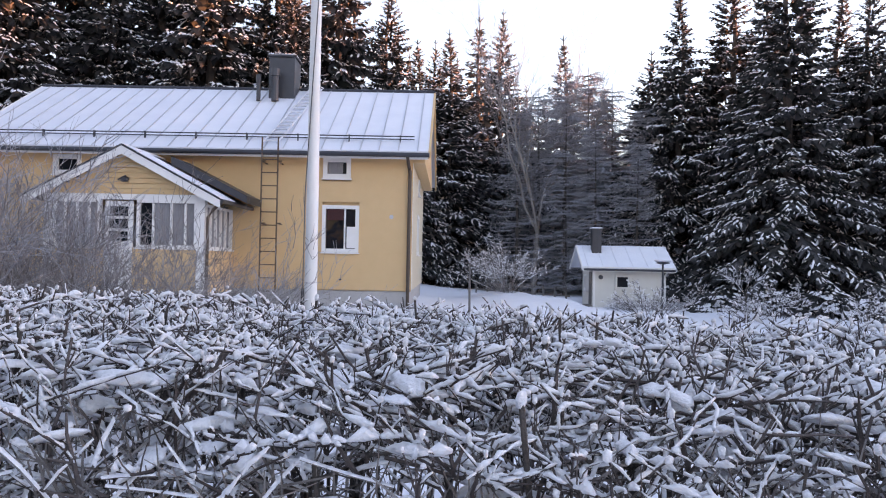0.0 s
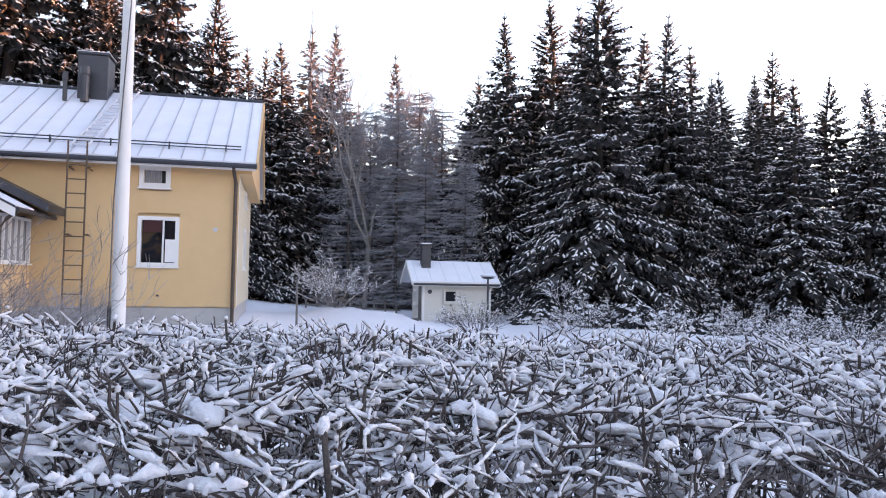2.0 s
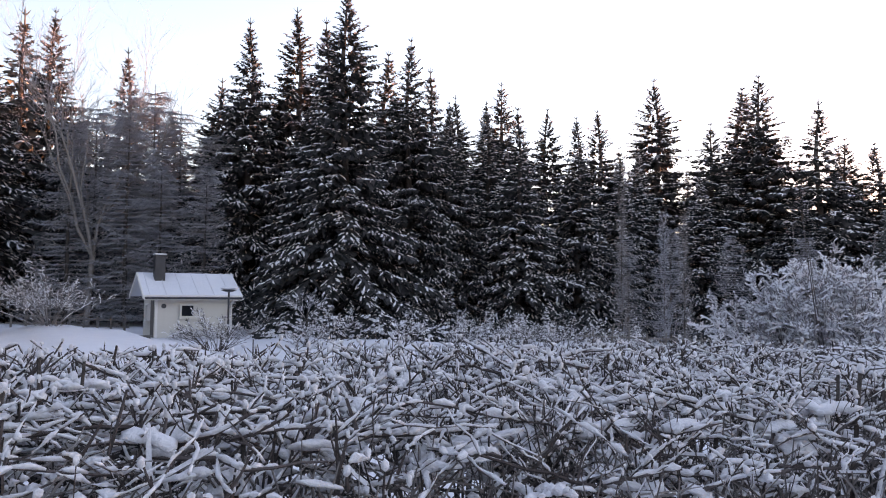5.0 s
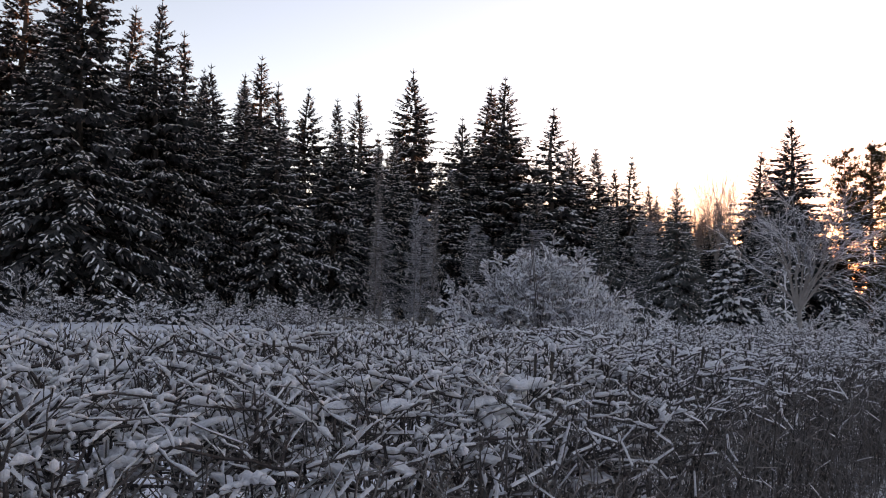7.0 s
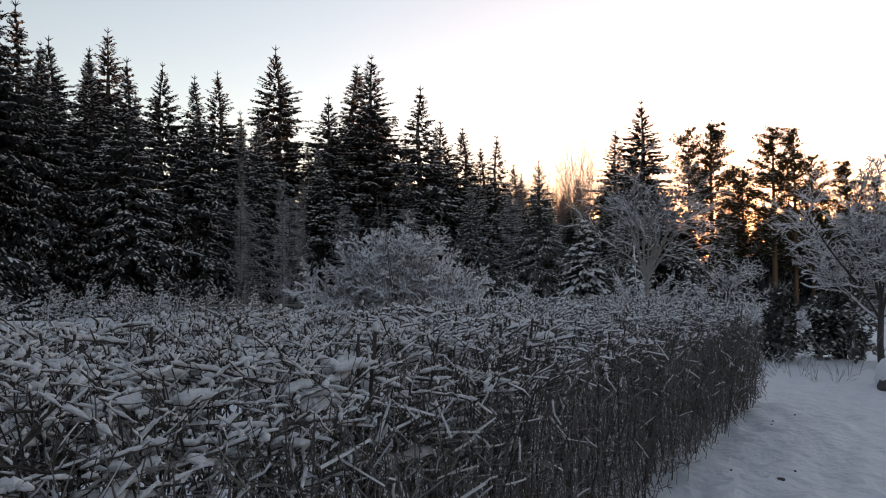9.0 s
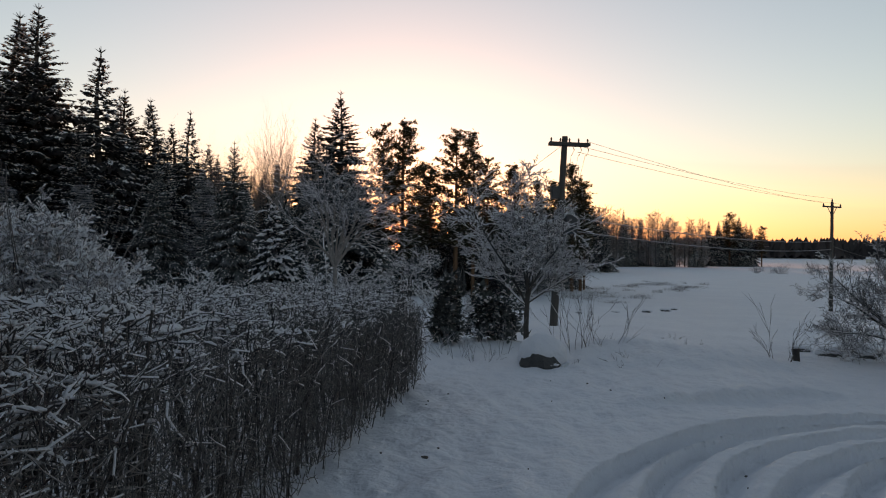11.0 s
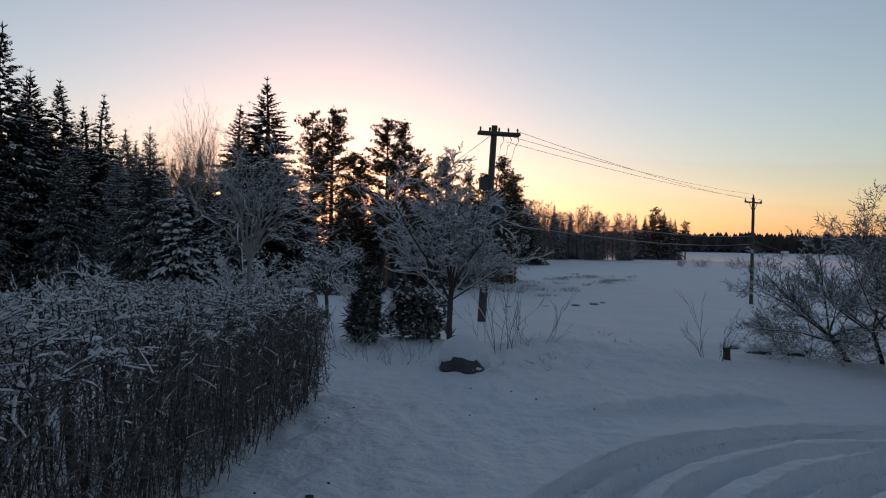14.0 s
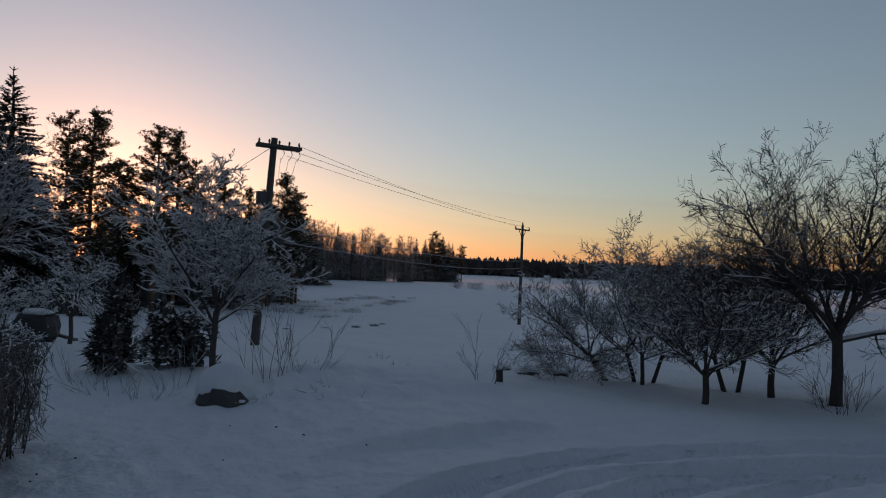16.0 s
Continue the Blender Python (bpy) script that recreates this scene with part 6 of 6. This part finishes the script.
# ---- stones, posts, stalks ----
def stone(x, y, r, h, seed, label):
    """A dark stone under a dome of snow, bare at its lower western side."""
    rng = random.Random(seed)
    t = thing("stone", label, "stone", place(x, y), "snow-capped stones")
    part("boulder", Shape().lump((-0.30 * r, 0.12 * r, h * 0.06), r * 0.84, r * 0.80, h * 0.52, rng, 0.08, 16, 9), STONE, t)
    cap = Shape().lump((0.12 * r, 0.0, h * 0.34), r * 0.95, r * 0.96, h * 0.64, rng, 0.045, 20, 11)
    for k in range(9):
        a = rng.uniform(2.2, 4.6)
        cap.lump((r * 0.92 * math.cos(a) - 0.1 * r, r * 0.85 * math.sin(a), h * rng.uniform(0.02, 0.25)), r * 0.10, r * 0.13, r * 0.05, rng, 0.3, 7, 5)
    part("snow_cap", cap, SNOW, t, "rounded cap of snow", True)


stone(11.75, -2.0, 0.40, 0.55, 3, "dark boulder under a rounded cap of snow")
for n, (x, y, r) in enumerate(((15.2, -8.35, 0.35), (15.9, -8.75, 0.28), (14.9, -8.9, 0.3), (16.4, -8.4, 0.25), (15.5, -9.3, 0.4))):
    stone(x, y, r * 0.8, r * 0.55, 20 + n, "low dark stone half buried in snow")
for n, (x, y, r) in enumerate(((38, -9.5, 0.5), (41, -12, 0.6), (44, -14, 0.7), (36, -7.2, 0.4), (47, -15.5, 0.5), (33, -5.5, 0.35), (40, -8, 0.4))):
    stone(x, y, r * 0.5, r * 0.28, 30 + n, "field stone nearly covered with snow")


def shoots(x, y, seed, count, h, deep=3, twig=None, lean=0.35, label="thin bare shoots standing in the snow"):
    bare_tree("shoots", seed, label, place(x, y), 0, h, deep, (1, 3, 2, 2), 0.45, 0.05, count, 0.009, twig=twig, snow=0.3, category="shrub", lean=lean, bend=0.14)


shoots(13.3, -2.75, 101, 7, 0.85)
shoots(13.7, -3.35, 110, 6, 0.70, lean=0.5)
shoots(13.1, -1.4, 102, 5, 0.55, twig=FROST)
shoots(12.2, -1.05, 104, 6, 0.30, twig=FROST, lean=0.7)
shoots(12.9, -0.6, 111, 7, 0.35, twig=FROST, lean=0.7)
shoots(12.0, -3.55, 103, 5, 0.28, lean=1.3)
shoots(11.9, -2.35, 112, 9, 0.16, twig=FROST, lean=0.9)
shoots(13.5, -6.55, 105, 6, 0.62)
shoots(14.2, -0.2, 113, 8, 0.40, twig=FROST, lean=0.8)
shoots(16.9, -6.1, 106, 3, 0.22, 2, lean=0.8)
shoots(19.5, -6.5, 107, 4, 0.24, 2, lean=0.8)
shoots(18.2, -4.4, 108, 5, 0.22, 2, FROST, 0.9)
shoots(15.3, -3.9, 109, 5, 0.20, 2, lean=1.0)
shoots(14.6, -4.4, 114, 4, 0.16, 2, lean=1.2)


post = thing("stump_post", "short dark wooden post stump with snow on top", "post", place(13.65, -6.9))
part("shaft", Shape().tube([(0, 0, -0.2), (0.02, 0, 0.14), (0.0, 0.02, 0.27)], [0.075, 0.06, 0.065], 9), BARK_DARK, post)
part("snow_cap", Shape().lump((0, 0.02, 0.28), 0.065, 0.065, 0.04, random.Random(6), 0.1, 9, 5), SNOW, post, "", True)

# the old pole fence before the wood
fence = thing("fence", "weathered pole fence with leaning posts, frosted", "fence", None)
rng = random.Random(111)
for k in range(15):
    u = k / 14
    x, y = 17.0 + 9.0 * u, 15.0 - 3.0 * u
    g = ground_z(x, y)
    part("post", Shape().tube([(x, y, g - 0.2), (x + rng.uniform(-0.12, 0.12), y, g + rng.uniform(0.75, 1.15))], [0.04, 0.03], 6), GREY_WOOD, fence)
for z in (0.35, 0.65):
    part("rail", Shape().tube([(16.6, 15.15, ground_z(16.6, 15) + z), (21.5, 13.5, ground_z(21.5, 13.5) + z), (26.4, 11.85, ground_z(26.4, 11.8) + z)], [0.03, 0.03, 0.025], 6), GREY_WOOD, fence)
pile = thing("tarpaulin_pile", "low stack under a dark tarpaulin with snow on top", "stack", place(24.6, 1.75, 0.4))
part("cover", Shape().lump((0, 0, 0.35), 0.95, 0.6, 0.55, random.Random(7), 0.12, 12, 7), DARK_THING, pile)
part("snow_cap", Shape().lump((-0.15, 0, 0.82), 0.55, 0.38, 0.10, random.Random(8), 0.1, 12, 6), SNOW, pile, "", True)
part("plank", Shape().box(-1.2, 0.9, -0.72, -0.60, 0.10, 0.17, c=0.01), GREY_WOOD, pile)
mound = single("snow_mound", Shape().lump((0, 0, 0.1), 1.7, 1.1, 0.85, random.Random(9), 0.05, 20, 10), SNOW, "rounded mound of shovelled snow", "snow", place(22.6, 3.9), smooth=True)
mound = single("snow_mound", Shape().lump((0, 0, 0.0), 1.3, 0.8, 0.42, random.Random(10), 0.05, 20, 10), SNOW, "low mound of snow on the lawn", "snow", place(11.5, 9.0), smooth=True)

# ---- power line ----
pl = thing("utility_pole", "leaning wooden power pole with crossarm and transformer", "utility pole", None)
B, T = Vector((23.7, -4.0, -1.0)), Vector((23.6, -4.30, 5.50))
up = (T - B).normalized()
part("shaft", Shape().tube([tuple(B), tuple(B.lerp(T, 0.5)), tuple(T)], [0.135, 0.115, 0.095], 10), POLE_WOOD, pl)
along = Vector((0.20, -0.98, 0)).normalized()
C = B + up * 6.26
arm = Shape()
for off in (-0.13, 0.13):
    o = Vector((off, 0, 0))
    a, b = C - along * 0.52 + o, C + along * 0.85 + o
    arm.tube([tuple(a), tuple(b)], [0.055, 0.055], 6)
part("crossarm", arm, POLE_WOOD, pl, "double crossarm")
for k in range(5):
    p = C + along * (-0.45 + 0.31 * k)
    ins = part("insulator", Shape().tube([tuple(p + Vector((0, 0, z))) for z in (0.0, 0.05, 0.1, 0.15, 0.2)], [0.02, 0.04, 0.025, 0.035, 0.015], 8), PORCELAIN, pl)
for k in range(3):
    p = C + along * (0.25 + 0.25 * k)
    part("jumper", Shape().tube([tuple(p + Vector((0.1, 0, 0.1))), tuple(p + along * 0.12 + Vector((0.16, 0, -0.15))), tuple(p + along * 0.02 + Vector((0.12, 0, -0.34)))], [0.012] * 3, 4), WIRE, pl)
    part("dropper", Shape().tube([tuple(p + Vector((0.12, 0, -0.3))), tuple(B + up * 4.5 + along * (0.2 + 0.12 * k))], [0.006] * 2, 3), WIRE, pl)
tr = B + up * 3.75 + along * 0.34
box = part("transformer", Shape().box(-0.21, 0.21, -0.18, 0.18, -0.38, 0.30, pose(tr.x, tr.y, tr.z, 0, 0, -78), 0.03), DARK_METAL, pl, "grey transformer tank")
for k in range(3):
    p = tr + along * (-0.16 + 0.16 * k)
    part("bushing", Shape().tube([(p.x, p.y, p.z + 0.34 + 0.04 * i) for i in range(6)], [0.05, 0.03, 0.05, 0.03, 0.045, 0.015], 8), PORCELAIN, box)
part("transformer_bracket", Shape().tube([tuple(B + up * 3.6), tuple(tr + Vector((0, 0, -0.40)))], [0.03, 0.03], 5), DARK_METAL, box)
part("switch_box", Shape().box(-0.14, 0.14, -0.10, 0.10, -0.2, 0.2, pose(*(B + up * 4.7 - along * 0.22), 0, 0, -78), 0.015), DARK_METAL, pl)
p2 = thing("utility_pole", "plain wooden power pole standing in the field", "utility pole", None)
Q = Vector((52.5, -28.7, ground_z(52.5, -28.7)))
part("shaft", Shape().tube([(Q.x, Q.y, Q.z - 0.5), (Q.x, Q.y, 5.6)], [0.15, 0.10], 9), POLE_WOOD, p2)
across = Vector((0.48, -0.88, 0)).normalized()
R = Vector((Q.x, Q.y, 5.25))
part("crossarm", Shape().tube([tuple(R - across * 1.05), tuple(R + across * 1.05)], [0.06, 0.06], 6), POLE_WOOD, p2)
for k in (-1, 1):
    part("brace", Shape().tube([tuple(R + across * 0.55 * k), (R.x, R.y, R.z - 0.75)], [0.025, 0.025], 5), DARK_METAL, p2)
for k in (-1.0, 0.0, 1.0):
    p = R + across * k + Vector((0, 0, 0.35 if k == 0 else 0.0))
    part("insulator", Shape().tube([tuple(p + Vector((0, 0, z))) for z in (0.0, 0.08, 0.16, 0.26)], [0.03, 0.07, 0.05, 0.02], 8), PORCELAIN, p2)


def cable(a, b, sag, r=0.009, label="thin overhead power cable", mat=None):
    a, b = Vector(a), Vector(b)
    pts = []
    for i in range(17):
        u = i / 16
        p = a.lerp(b, u)
        pts.append((p.x, p.y, p.z - sag * 4 * u * (1 - u)))
    return single("power_cable", Shape().tube(pts, [r] * 17, 4), mat or WIRE, label, "cable", group="overhead cables")


for k in range(3):
    cable(C + along * (0.85 - 0.2 * k) + Vector((0.1, 0, 0.12 - 0.17 * k)), R + across * (k - 1.0) + Vector((0, 0, 0.25 if k != 1 else 0.6)), 0.22, 0.007)
for z, zz in ((3.55, 2.75), (3.1, 2.15)):
    cable(B + up * (z + 1.0 - 0.6) + along * 0.15, Vector((Q.x, Q.y, zz)), 0.35, 0.018, "low frosted cable between the poles", FROST)
cable(Vector((Q.x, Q.y, 2.4)), (88, -62, 1.0), 0.8, 0.012)
cable(B + up * 6.2 - along * 0.1, (27.0, 3.5, -0.5), 0.05, 0.008, "slanting guy wire of the pole")

# ---- far field ----
for n, (x, y, r) in enumerate(((160.4, -76.0, 2.1), (153.0, -80.0, 1.9), (164.0, -72.5, 1.4))):
    bare_tree("field_bush", 120 + n, "frosted round bush in the open field", place(x, y), 0, r, 3, (5, 6, 6), 0.9, 0.0, 14, 0.05, bark=FROST, twig=FROST, snow=0.0, category="bush", lean=0.9)
barn = thing("far_barn", "small pale building far across the field", "building", place(420, -252, -0.6, 0.5, 0.6))
part("wall", Shape().box(-6, 6, -4, 4, 0, 3.5), SHED_WALL, barn)
part("roof", Shape().prism([(-6.6, 3.5), (6.6, 3.5), (0, 5.6)], -4.4, 4.4), ROOF_SNOW, barn)



rng = random.Random(141)
grass = Shape()
for k in range(34):
    u = rng.random()
    x, y = 62 + 44 * u + rng.uniform(-3, 3), -12 - 24 * u + rng.uniform(-5, 5)
    wide = rng.uniform(0.4, 2.2)
    for n in range(int(50 * wide)):
        px, py = x + 0.5 * rng.gauss(0, wide * 0.5), y + rng.gauss(0, wide * 0.5)
        l, b = rng.uniform(0.1, 0.45), rng.uniform(0, 6.283)
        g = snow_z(px, py)
        grass.tube([(px, py, g - 0.05), (px + math.cos(b) * l * 0.25, py + math.sin(b) * l * 0.25, g + l * 0.6), (px + math.cos(b) * l * 0.8, py + math.sin(b) * l * 0.8, g + l * 0.75)], [0.010, 0.008, 0.004], 3, False)
single("grass", grass, PALE_TWIG, "tufts of dry frosted grass in the snowy field", "grass", kind="stuff")

# bits of bark and leaf on the snow
rng = random.Random(131)
litter = Shape()
for k in range(16):
    x, y = rng.uniform(5.0, 12.0), rng.uniform(-3.5, 0.2)
    if k == 0:
        x, y = 6.4, -0.3
    z = snow_z(x, y)
    c = rng.uniform(0.006, 0.016) if k else 0.04
    litter.lump((x, y, z), c * 1.5, c, 0.012, rng, 0.4, 5, 3)
single("leaf_litter", litter, BARK_DARK, "scattered dark bits of bark and leaf on the snow", "litter", kind="stuff")
